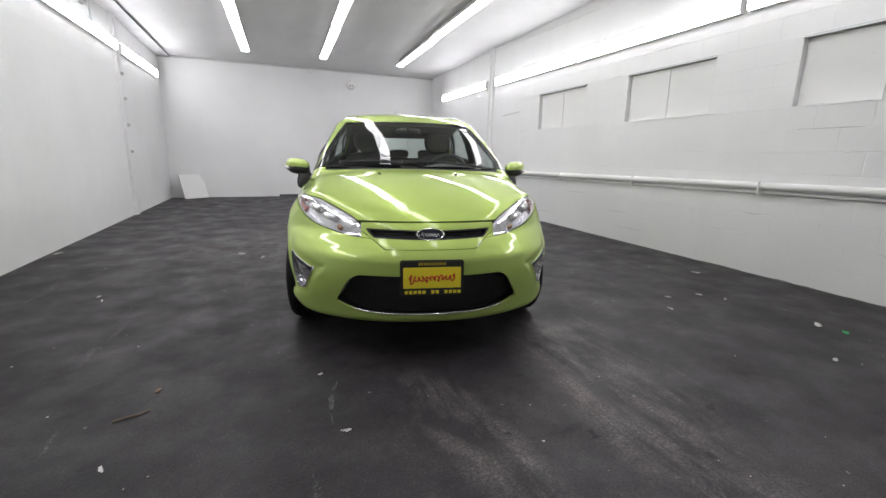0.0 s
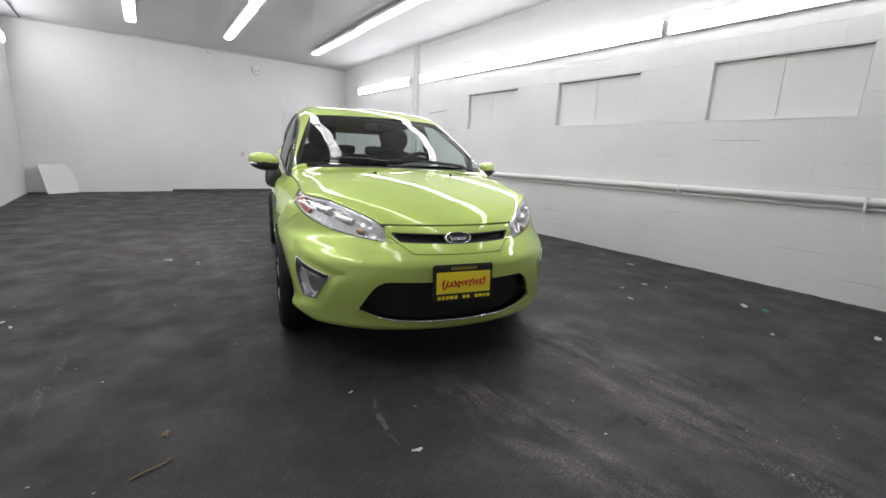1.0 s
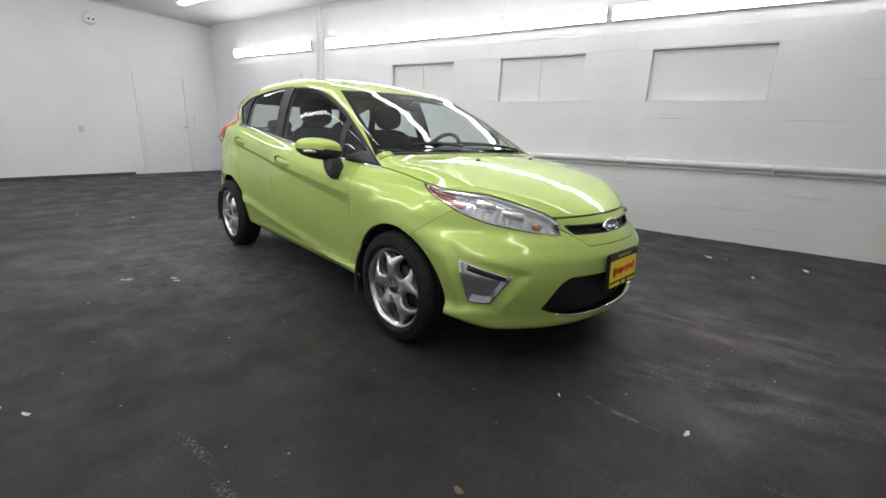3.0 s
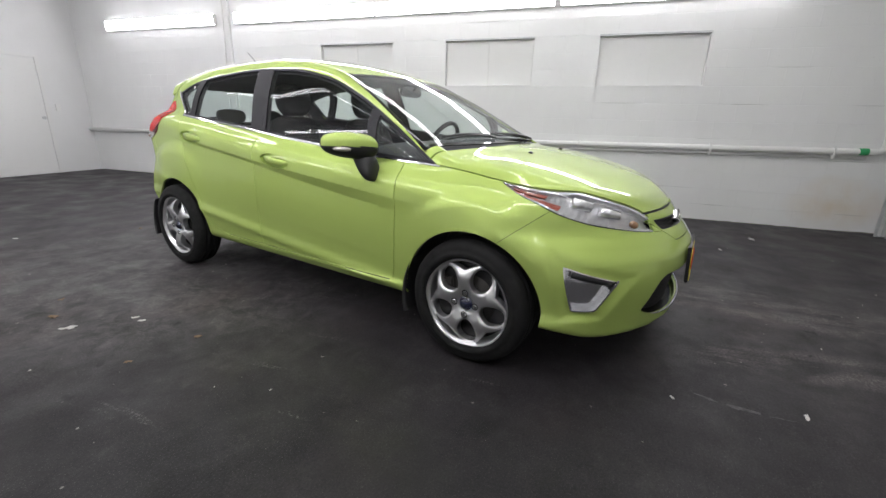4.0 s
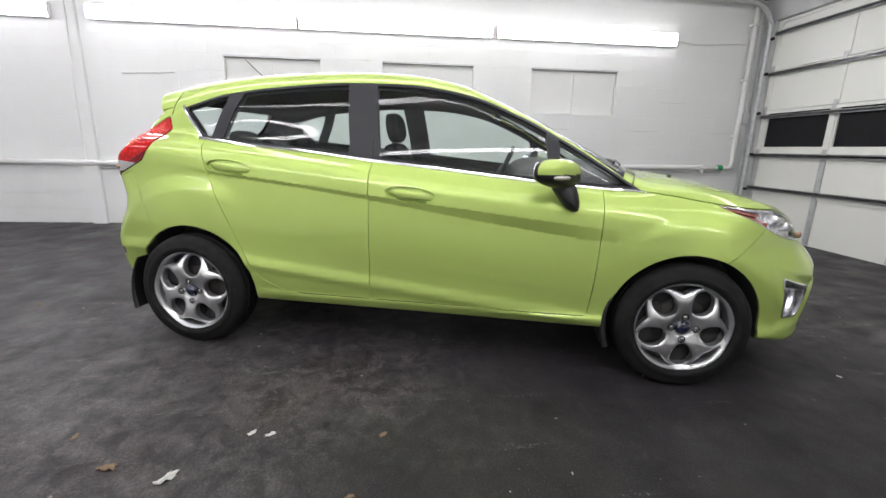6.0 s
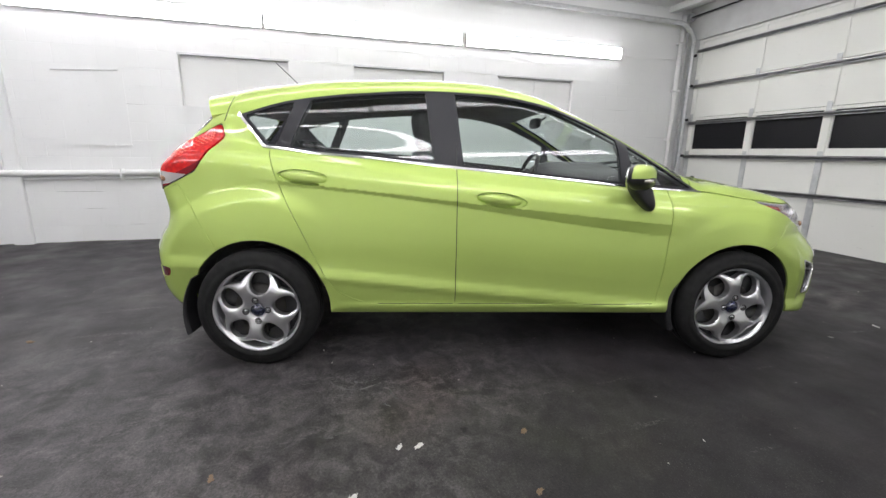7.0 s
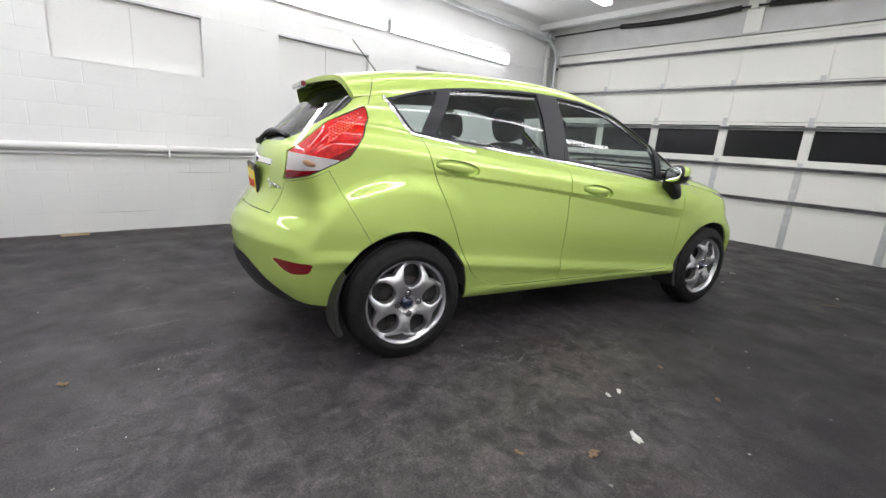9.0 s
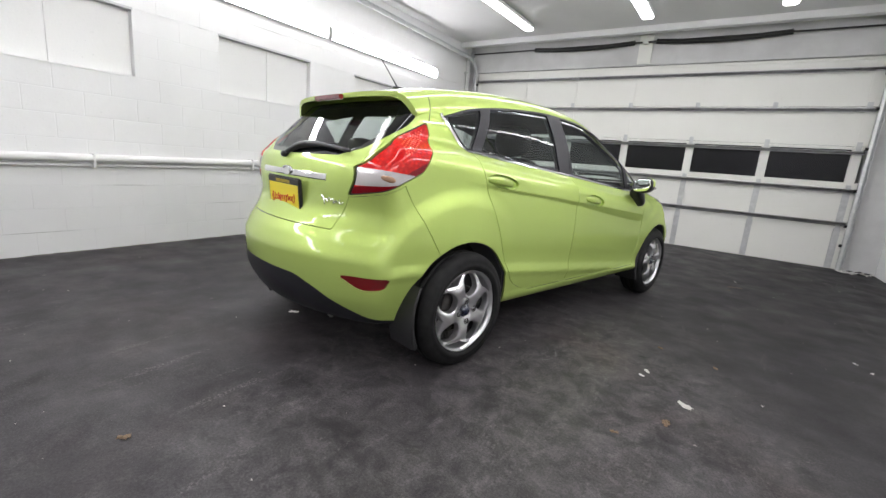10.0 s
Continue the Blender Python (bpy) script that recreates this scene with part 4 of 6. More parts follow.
FIELDS = {
    "cup_f": cup(-0.035, 0.866),
    "cup_r": cup(-0.988, 0.962),
    "amber": lambda x, y, z: np.where((x > 1.2) & (y > 0.4), amber_field(x, z), 1),
    "arch_f": lambda x, y, z: np.where(y > 0.4, np.hypot(x - AXLE, z - 0.305) - 0.343, 1),
    "arch_r": lambda x, y, z: np.where(y > 0.4, np.hypot(x + AXLE - 0.005, z - 0.308) - 0.350, 1),
    "dlo": lambda x, y, z: np.where(y > 0.45, np.maximum(np.maximum(z - dlo_top(x), dlo_low(x) - z), np.maximum((-1.193 - 0.81 * (z - 1.105) - x) * 0.77, x - 1.025)), 1),
    "belt_trim": lambda x, y, z: np.where(y > 0.45, np.maximum(np.maximum(z - dlo_top(x), dlo_low(x) - trim_width(x) - z), np.maximum((-1.209 - 0.81 * (z - 1.105) - x) * 0.77, x - 1.035)), 1),
    "door_f": lambda x, y, z: np.where(y > 0.45, np.maximum(np.maximum(B_LINE - x, x - door_front(z)), np.maximum(SILL - z, z - dlo_low(x) - 0.1)), 1),
    "door_r": lambda x, y, z: np.where(y > 0.45, np.maximum(np.maximum(door_rear(z) - x, x - B_LINE), np.maximum(SILL - z, z - dlo_low(x) - 0.1)), 1),
    "pillar_b": lambda x, y, z: np.where((y > 0.45) & (z > 0.9), np.abs(x + 0.31 - 0.12 * (1.2 - z)) - 0.075, 1),
    "pillar_c": lambda x, y, z: np.where((y > 0.45) & (z > 0.9), np.abs(x + 1.06 - 0.45 * (z - 1.22)) - 0.036, 1),
    "pillar_a": lambda x, y, z: np.where((y > 0.45) & (z > 0.85), np.abs(x - 0.615 - 0.1 * (1.05 - z)) - 0.028, 1),
    "hood": lambda x, y, z: np.where(x > 0.85, np.maximum(hood_side(x) - z, (1.10 - 0.24 * y * y - x) * 0.9), 1),
    "cowl": lambda x, y, z: np.where(z > 0.85, np.maximum(np.maximum(1.03 - 0.27 * y * y - x, x - 1.115 + 0.24 * y * y), np.maximum(y - 0.63, 0.93 - z)), 1),
    "windscreen": lambda x, y, z: np.where(z > 0.9, np.maximum(np.maximum(x - 1.06 + 0.25 * y * y, 0.30 - 0.13 * y * y - x), (y - 0.531 - 0.275 * (x - 0.277)) * 0.9), 1),
    "headlight": lambda x, y, z: np.where((y > 0.36) & (x > 1.2), np.maximum(np.maximum(z - lamp_up(x), lamp_low(x) - z), x - 1.968), 1),
    "nose": lambda x, y, z: np.where(x > 1.8, np.maximum(np.maximum(z - 0.742, 0.613 - z), (y - nose_side(z)) * 0.6), 1),
    "grille_up": lambda x, y, z: np.where(x > 1.8, np.maximum(np.abs(z - 0.679 - 0.02 * y) - 0.0165, (y - 0.318 + 0.9 * (0.70 - z)) * 0.6), 1),
    "grille_low": lambda x, y, z: np.where(x > 1.7, np.maximum(z - grille_top(y), grille_low(y) - z), 1),
    "fog": lambda x, y, z: np.where((x > 1.5) & (y > 0.4), fog_field(x, z), 1),
    "fog_inner": lambda x, y, z: np.where((x > 1.5) & (y > 0.4), fog_inner(x, z), 1),
    "front_bumper": lambda x, y, z: np.where(x > 1.3, np.maximum((1.43 + 1.27 * (z - 0.655) - x) * 0.62, z - np.where(x < 1.97, lamp_low(x), 0.76)), 1),
    "tail_lamp": lambda x, y, z: np.where((x < -1.2) & (y > 0.4), tail_lamp_field(x, z), 1),
    "clear": lambda x, y, z: np.where((x < -1.2) & (y > 0.4), clear_field(x, z), 1),
    "reflector": lambda x, y, z: np.where((x < -1.5) & (y > 0.4), reflector_field(x, z), 1),
    "rear_glass": lambda x, y, z: np.where((x < -1.3) & (z > 0.98), np.maximum(np.maximum((y - glass_side(z)) * 0.8, 1.028 + 0.05 * y * y - z), z - 1.325), 1),
    "rear_clear": lambda x, y, z: np.where((x < -1.3) & (z > 0.98), np.maximum(np.maximum((y - glass_side(z) + 0.03 + 0.3 * np.maximum(z - 1.05, 0)) * 0.8, 1.052 + 0.05 * y * y - z), z - 1.318), 1),
    "tail_low": lambda x, y, z: np.where((x < -1.2) & (y > 0.4), (z - 0.897 - 0.502 * (x + 1.765)) * 0.9, 1),
    "under": lambda x, y, z: np.where(z < 0.35, z - 0.270 + 0.046 * step(1.45, 1.85, x), 1),
    "hatch": lambda x, y, z: np.where(x < -1.3, np.maximum(np.maximum((y - hatch_side(z)) * 0.9, 0.695 - z), np.maximum(z - 1.34, x + 1.35)), 1),
    "rear_bumper": lambda x, y, z: np.where(x < -1.3, np.maximum(x + 1.612 - 0.57 * (0.925 - z), z - np.where(y > 0.45, 0.965 + 0.47 * (x + 1.52), 2)), 1),
    "diffuser": lambda x, y, z: np.where(x < -1.5, z - black_low(y), 1),
}


def gradient(p):
    g = np.stack([body(p + h) - body(p - h) for h in np.eye(3) * 1e-4], -1) / 2e-4
    return g / np.linalg.norm(g, axis=-1)[..., None], np.linalg.norm(g, axis=-1)


def even(field):
    """The same outline, with the field growing one metre per metre along the skin."""
    def at(x, y, z):
        f = field(x, y, z)
        near = np.abs(f) < 0.05
        p = np.stack([x[near], -y[near], z[near]], -1)
        n = gradient(p)[0]
        g = np.stack([field(p[:, 0] + h[0], -p[:, 1] - h[1], p[:, 2] + h[2]) - field(p[:, 0] - h[0], -p[:, 1] + h[1], p[:, 2] - h[2]) for h in np.eye(3) * 1e-4], -1) / 2e-4
        g = g - (g * n).sum(-1)[:, None] * n
        f[near] /= np.clip(np.linalg.norm(g, axis=-1), 0.12, 2)
        return f

    return at


for name in ("hood", "headlight", "nose", "windscreen"):
    FIELDS[name] = even(FIELDS[name])
GAP = 0.0019
CUTS = [("arch_f", 0), ("arch_r", 0), ("belt_trim", 0), ("dlo", 0), ("dlo", -0.013), ("door_f", -GAP), ("door_f", GAP), ("door_r", -GAP), ("door_r", GAP),
        ("pillar_b", 0), ("pillar_c", 0), ("pillar_a", 0), ("hood", -0.0036), ("hood", 0.0036), ("hood", 0.0075), ("cowl", 0), ("windscreen", 0), ("windscreen", -0.022),
        ("cup_f", 0), ("cup_r", 0), ("amber", 0), ("headlight", -0.014), ("headlight", -0.003), ("headlight", 0.003), ("nose", -0.0018), ("nose", 0.0018), ("grille_up", 0), ("grille_up", 0.006), ("grille_low", 0),
        ("fog", 0), ("fog_inner", 0), ("front_bumper", -0.0012), ("front_bumper", 0.0012), ("tail_lamp", -0.003), ("tail_lamp", 0.003), ("clear", 0), ("reflector", 0),
        ("rear_glass", 0), ("rear_clear", 0), ("tail_low", 0), ("under", 0), ("hatch", -GAP), ("hatch", GAP), ("rear_bumper", -0.0012), ("rear_bumper", 0.0012), ("diffuser", 0)]


def cut_along(bm, field, level=0.0):
    """Cuts the mesh along field(x, |y|, z) = level."""
    verts = list(bm.verts)
    p = np.array([v.co for v in verts])
    val = field(p[:, 0], np.abs(p[:, 1]), p[:, 2]) - level
    val[np.abs(val) < 1e-5] = 0
    bm.verts.index_update()
    near = {}
    hot = set()
    for e in list(bm.edges):
        a, b = e.verts
        fa, fb = val[a.index], val[b.index]
        if fa * fb < 0 and abs(fa - fb) < 0.3:
            hot.update(e.link_faces)
            near[e] = (a, fa / (fa - fb))
    zero = {verts[i] for i in np.flatnonzero(val == 0)}
    for e, (a, t) in near.items():
        zero.add(bmesh.utils.edge_split(e, a, t)[1])
    for f in hot:
        ring = [v for v in f.verts if v in zero]
        if len(ring) == 2:
            try:
                bmesh.utils.face_split(f, ring[0], ring[1])
            except ValueError:
                pass
        elif len(ring) == 4:
            try:
                g = bmesh.utils.face_split(f, ring[0], ring[1])[0]
                for h in (f, g):
                    if ring[2] in h.verts[:] and ring[3] in h.verts[:]:
                        bmesh.utils.face_split(h, ring[2], ring[3])
                        break
            except (ValueError, TypeError):
                pass


pts, quads = skin_grid()
bm = bmesh.new()
grid_verts = [bm.verts.new(p) for p in pts]
for q in quads:
    bm.faces.new([grid_verts[i] for i in q])
for name, level in CUTS:
    cut_along(bm, FIELDS[name], level)
bm.verts.index_update()
SKIN_P = np.array([v.co for v in bm.verts])
SKIN_F = [[v.index for v in f.verts] for f in bm.faces]
SKIN_MID = np.array([f.calc_center_median() for f in bm.faces])
bm.free()
for _ in range(2):
    n, size = gradient(SKIN_P)
    SKIN_P = SKIN_P - (np.clip(body(SKIN_P), -0.01, 0.01) / size)[:, None] * n
SKIN_P[:, 1] = np.minimum(SKIN_P[:, 1], 0)
SKIN_N = gradient(SKIN_P)[0]


def sort_faces():
    """Which panel every face of the skin belongs to."""
    x, y, z = SKIN_MID[:, 0], np.abs(SKIN_MID[:, 1]), SKIN_MID[:, 2]
    f = {name: field(x, y, z) for name, field in FIELDS.items()}
    kind = np.full(len(x), "body_shell", dtype=object)

    def put(name, where):
        kind[where] = name

    put("rear_bumper", f["rear_bumper"] < 0)
    put("gap", np.abs(f["rear_bumper"]) < 0.0012)
    put("front_bumper", f["front_bumper"] < 0)
    put("gap", np.abs(f["front_bumper"]) < 0.0012)
    put("nose_panel", f["nose"] < 0)
    put("gap", np.abs(f["nose"]) < 0.0018)
    put("grille_frame", f["grille_up"] < 0.006)
    put("grille_up", f["grille_up"] < 0)
    put("grille_low", f["grille_low"] < 0)
    put("diffuser", f["diffuser"] < 0)
    put("reflector", f["reflector"] < 0)
    put("fog_bezel", f["fog"] < 0)
    put("fog_bowl", f["fog_inner"] < 0)
    put("hatch", f["hatch"] < 0)
    put("gap", np.abs(f["hatch"]) < GAP)
    put("rear_seal", f["rear_glass"] < 0)
    put("rear_glass", f["rear_clear"] < 0)
    put("gap", np.abs(f["tail_lamp"]) < 0.003)
    put("tail_lamp", f["tail_lamp"] < -0.003)
    put("tail_low", (f["tail_lamp"] < -0.003) & (f["tail_low"] < 0))
    put("tail_clear", (f["tail_lamp"] < -0.003) & (f["clear"] < 0))
    low = z < dlo_low(x) - trim_width(x)
    for name in ("door_f", "door_r"):
        put(name, (f[name] < 0) & low)
        put("gap", (np.abs(f[name]) < GAP) & low)
    put("cup_f", f["cup_f"] < 0)
    put("cup_r", f["cup_r"] < 0)
    put("cowl", f["cowl"] < 0)
    put("hood", f["hood"] < 0)
    put("gap", np.abs(f["hood"]) < 0.0036)
    put("gap", (f["hood"] >= 0) & (f["hood"] < 0.0075) & (z < 0.765) & (x > 1.85) & (f["headlight"] > 0))
    put("gap", np.abs(f["headlight"]) < 0.003)
    put("lamp_edge", f["headlight"] < -0.003)
    put("headlight", f["headlight"] < -0.014)
    put("amber", (f["headlight"] < -0.003) & (f["amber"] < 0))
    put("screen_seal", f["windscreen"] < 0)
    put("windscreen", f["windscreen"] < -0.022)
    put("belt_trim", f["belt_trim"] < 0)
    pane = f["dlo"] < -0.013
    put("window_frame", f["dlo"] < 0)
    put("glass_quarter", pane & (x < -1.06))
    put("glass_door_r", pane & (x < B_LINE) & (x > door_rear(z) * 0 - 1.06 + 0.45 * (z - 1.22)))
    put("glass_door_f", pane & (x > B_LINE))
    put("glass_sail", pane & (x > 0.615 + 0.1 * (1.05 - z)))
    for name in ("pillar_b", "pillar_c", "pillar_a"):
        put("window_frame", (f["dlo"] < 0) & (f[name] < 0))
    put("gap", (f["dlo"] < 0) & (np.abs(x - B_LINE) < GAP) & (f["pillar_b"] < 0))
    put("underbody", f["under"] < 0)
    put("arch", (f["arch_f"] < 0) | (f["arch_r"] < 0))
    return kind


KIND = sort_faces()


def panel(name, kinds, mat, parent, side=0, inset=0.0, lip=0.012, label="", skin=True):
    """A panel of the skin as a mesh: side 0 both halves in one, -1 the right half, 1 the left. inset: how far under the skin; lip: depth of its turned-in edge."""
    kinds = (kinds,) if isinstance(kinds, str) else kinds
    chosen = [i for i in range(len(SKIN_F)) if KIND[i] in kinds]
    used = sorted({v for i in chosen for v in SKIN_F[i]})
    place = {v: n for n, v in enumerate(used)}
    p = SKIN_P[used] - inset * SKIN_N[used]
    n = SKIN_N[used].copy()
    faces = [[place[v] for v in SKIN_F[i]] for i in chosen]
    count = {}
    for f in faces:
        for a, b in zip(f, f[1:] + f[:1]):
            count[a, b] = (a, b)
    rim = [(a, b) for a, b in count if (b, a) not in count and not (p[a][1] > -1e-4 and p[b][1] > -1e-4)]
    if lip and rim:
        edge = sorted({v for ab in rim for v in ab})
        out = {}
        base = len(p)
        extra, extra_n = [], []
        push = np.zeros_like(p)
        for a, b in rim:
            way = np.cross(p[b] - p[a], n[a])
            push[a] += way
            push[b] += way
        for k, v in enumerate(edge):
            w = push[v] / (np.linalg.norm(push[v]) + 1e-9)
            out[v] = base + 2 * k
            extra += [p[v], p[v] - lip * n[v]]
            extra_n += [w, w]
        p, n = np.concatenate([p, extra]), np.concatenate([n, extra_n])
        faces += [[out[b], out[a], out[a] + 1, out[b] + 1] for a, b in rim]
    if side == 0:
        m = len(p)
        faces = faces + [[v + m for v in f[::-1]] for f in faces]
        p, n = np.concatenate([p, p * (1, -1, 1)]), np.concatenate([n, n * (1, -1, 1)])
    elif side == 1:
        p, n, faces = p * (1, -1, 1), n * (1, -1, 1), [f[::-1] for f in faces]
    me = bpy.data.meshes.new(name)
    me.from_pydata(p.tolist(), [], faces)
    me.materials.append(mat)
    me.shade_smooth()
    me.normals_split_custom_set_from_vertices(n.tolist())
    ob = new(name, me)
    ob.parent = parent
    return tagged(ob, label)


# ---- the car ----
CAR = pose(1.623, 3.67, 0, 0, 0, -103.04)
car = tagged(new("car"), "lime green five-door hatchback car parked on the dark floor", "car")
car.matrix_world = CAR


def lathe_bm(profile, sides=72):
    """A profile of (radius, y) turned round the y axis."""
    bm = bmesh.new()
    rings = [[bm.verts.new((r * math.cos(t), y, r * math.sin(t))) for t in (2 * math.pi * k / sides for k in range(sides))] for r, y in profile]
    for a, b in zip(rings, rings[1:]):
        for k in range(sides):
            bm.faces.new((a[k], a[(k + 1) % sides], b[(k + 1) % sides], b[k]))
    return bm


def soft_bm(size, power=3.5, shape=None, steps=16):
    """A cushion-like rounded box round the origin, bent by shape(point)."""
    bm = bmesh.new()
    bmesh.ops.create_cube(bm, size=2)
    bmesh.ops.subdivide_edges(bm, edges=list(bm.edges), cuts=steps - 1, use_grid_fill=True)
    for v in bm.verts:
        c = Vector(v.co)
        k = (abs(c.x) ** power + abs(c.y) ** power + abs(c.z) ** power) ** (-1 / power)
        c = Vector((c.x * size[0], c.y * size[1], c.z * size[2])) * k
        v.co = shape(c) if shape else c
    return bm


SIDES = ((-1, "right"), (1, "left"))
shell = panel("body_shell", "body_shell", M_PAINT, car, label="lime green metallic painted body shell")
panel("underbody", "underbody", M_BLACK, car, lip=0)
hood = panel("hood", "hood", M_PAINT, car)
bumper = panel("front_bumper", "front_bumper", M_PAINT, car)
panel("nose_panel", "nose_panel", M_PAINT, bumper)
grille = panel("upper_grille", "grille_up", M_BLACK, bumper, inset=0.03, lip=0, label="black slatted upper grille")
panel("grille_frame", "grille_frame", M_BLACK, bumper, lip=0.03, label="black grille surround")


def side_skin(x, z):
    """How far out the skin lies at this length and height."""
    lo, hi = 0.3, 1.0
    for _ in range(26):
        mid = (lo + hi) / 2
        lo, hi = (lo, mid) if body(np.array([x, mid, z])) > 0 else (mid, hi)
    return hi


def end_skin(y, z, front=True):
    """How far forward (or back) the skin lies at this width and height."""
    s, lo, hi = (1 if front else -1), 1.2, 2.3
    for _ in range(26):
        mid = (lo + hi) / 2
        lo, hi = (lo, mid) if body(np.array([s * mid, y, z])) > 0 else (mid, hi)
    return s * hi


edge = [(y, float(grille_low(np.abs(y))) + 0.003) for y in np.linspace(-0.41, 0.41, 41)]
part("grille_strip", tube_bm([(end_skin(y, z) + 0.001, y, z) for y, z in edge], lambda t: 0.005 - 0.003 * abs(2 * t - 1) ** 4, 8), M_CHROME, bumper, "thin chrome strip", True)
panel("lower_grille", "grille_low", M_MESH, bumper, inset=0.05, lip=0, label="black honeycomb lower grille")
rear = panel("rear_bumper", "rear_bumper", M_PAINT, car)
panel("diffuser", "diffuser", M_TRIM, rear, label="dark grey plastic lower bumper")
hatch = panel("hatch", "hatch", M_PAINT, car, label="lime green tailgate")
panel("rear_seal", "rear_seal", M_FRIT, hatch, lip=0.006, label="glossy black glass border")
panel("rear_window", "rear_glass", M_GLASS, hatch, lip=0, label="tinted rear window").visible_shadow = False
panel("cowl", "cowl", M_TRIM, car, inset=0.012, lip=0, label="black plastic cowl")
panel("screen_seal", "screen_seal", M_FRIT, car, lip=0.006, label="black windscreen border")
panel("windscreen", "windscreen", M_GLASS, car, lip=0).visible_shadow = False
# dark lining under the shut lines and behind the panels
panel("inner_shell", ("body_shell", "hood", "hatch", "gap", "door_f", "door_r", "cup_f", "cup_r", "cowl", "window_frame", "belt_trim", "screen_seal", "tail_lamp", "tail_clear", "tail_low", "rear_seal"), M_LINER, car, inset=0.03, lip=0, label="dark grey cabin lining")
panel("shut_line", "gap", M_BLACK, car, inset=0.015, lip=0, label="dark panel gaps")

for side, which in SIDES:
    front = panel("front_door", "door_f", M_PAINT, car, side, lip=0.018)
    back = panel("rear_door", "door_r", M_PAINT, car, side, lip=0.018)
    for door, kind, cx, cz in ((front, "cup_f", -0.035, 0.866), (back, "cup_r", -0.988, 0.962)):
        panel("handle_cup", kind, M_PAINT, door, side, inset=0.016, lip=0)
        y = side_skin(cx, cz) - 0.004
        bar = soft_bm((0.116, 0.016, 0.021), 2.6, lambda c: Vector((c.x, c.y - 0.030 * (c.x / 0.116) ** 2, c.z - 0.1 * c.x)), 10)
        part("door_handle", moved(bar, Matrix.Translation((cx - 0.004, side * (y + 0.006), cz)) @ Matrix.Diagonal((1, side, 1, 1))), M_PAINT, door, smooth=True)
    panel("door_window", "glass_door_f", M_GLASS, front, side, inset=0.004, lip=0).visible_shadow = False
    panel("sail_window", "glass_sail", M_GLASS, front, side, inset=0.004, lip=0).visible_shadow = False
    panel("door_window", "glass_door_r", M_GLASS, back, side, inset=0.004, lip=0).visible_shadow = False
    panel("quarter_window", "glass_quarter", M_GLASS, car, side, inset=0.004, lip=0).visible_shadow = False
    panel("window_frame", "window_frame", M_TRIM, car, side, inset=-0.001, lip=0.01, label="dark grey window frame and pillars")
    panel("belt_trim", "belt_trim", M_CHROME, car, side, inset=-0.004, lip=0.012, label="chrome strip under the windows")
    lamp = panel("headlight", ("headlight", "amber", "lamp_edge"), M_LENS, car, side, lip=0, label="clear headlight with a chrome bowl")
    lamp.visible_shadow = False
    panel("bowl", "headlight", M_BOWL, lamp, side, inset=0.030, lip=0, label="faceted chrome bowl")
    panel("lamp_edge", "lamp_edge", M_BOWL, lamp, side, inset=0.005, lip=0.034, label="chrome lamp edge")
    panel("turn_signal", "amber", M_AMBER, lamp, side, inset=0.016, lip=0.01, label="orange turn signal")
    for x, z, r in ((1.665, 0.785, 0.030), (1.765, 0.748, 0.026)):
        ends = [(x + d, side * (side_skin(x + d, z - 0.3 * d) - 0.030), z - 0.3 * d) for d in (-0.036, -0.033, 0.033, 0.036)]
        tube = tube_bm(ends, lambda t: r * (0.6 if t < 0.2 or t > 0.8 else 0.8), 16)
        part("lamp_tube", tube, M_BOWL, lamp, "silver lamp tube", True)
    bulb = soft_bm((0.022, 0.013, 0.016), 2.2, None, 8)
    part("side_bulb", moved(bulb, Matrix.Translation((1.862, side * 0.468, 0.703)) @ Euler((0, radians(20), radians(-42 * side))).to_matrix().to_4x4()), M_BULB, lamp, "dark orange bulb", True)
    fog = panel("fog_lamp", "fog_bezel", M_FOGRIM, bumper, side, inset=-0.003, lip=0.03, label="chrome fog lamp surround")
    panel("fog_bowl", "fog_bowl", M_FOGBOWL, fog, side, inset=0.028, lip=0, label="chrome fog lamp bowl")
    panel("fog_lens", "fog_bowl", M_LENS, fog, side, inset=0.004, lip=0, label="clear fog lamp lens").visible_shadow = False
    # visor, enlarged so its black also stands in for the lens's dark reflection
    visor = [(x, side * (side_skin(x, z) - 0.016), z) for x, z in ((1.690 + 0.028 * k, 0.520 - 0.0095 * k) for k in range(6))]
    part("visor", tube_bm(visor, lambda t: 0.019 - 0.008 * t, 10), M_BLACK, fog, "dark fog lamp visor, sized to carry the lens's dark reflection", True)
    tail = panel("tail_lamp", "tail_lamp", M_RED, car, side, inset=-0.004, lip=0.014, label="glossy red tail lamp with a clear part")
    panel("lower_lens", "tail_low", M_LOWRED, tail, side, inset=-0.003, lip=0.012, label="darker red lower lens")
    panel("reversing_lamp", "tail_clear", M_CLEAR, tail, side, inset=-0.004, lip=0.01, label="clear reversing lamp")
    cells = bmesh.new()
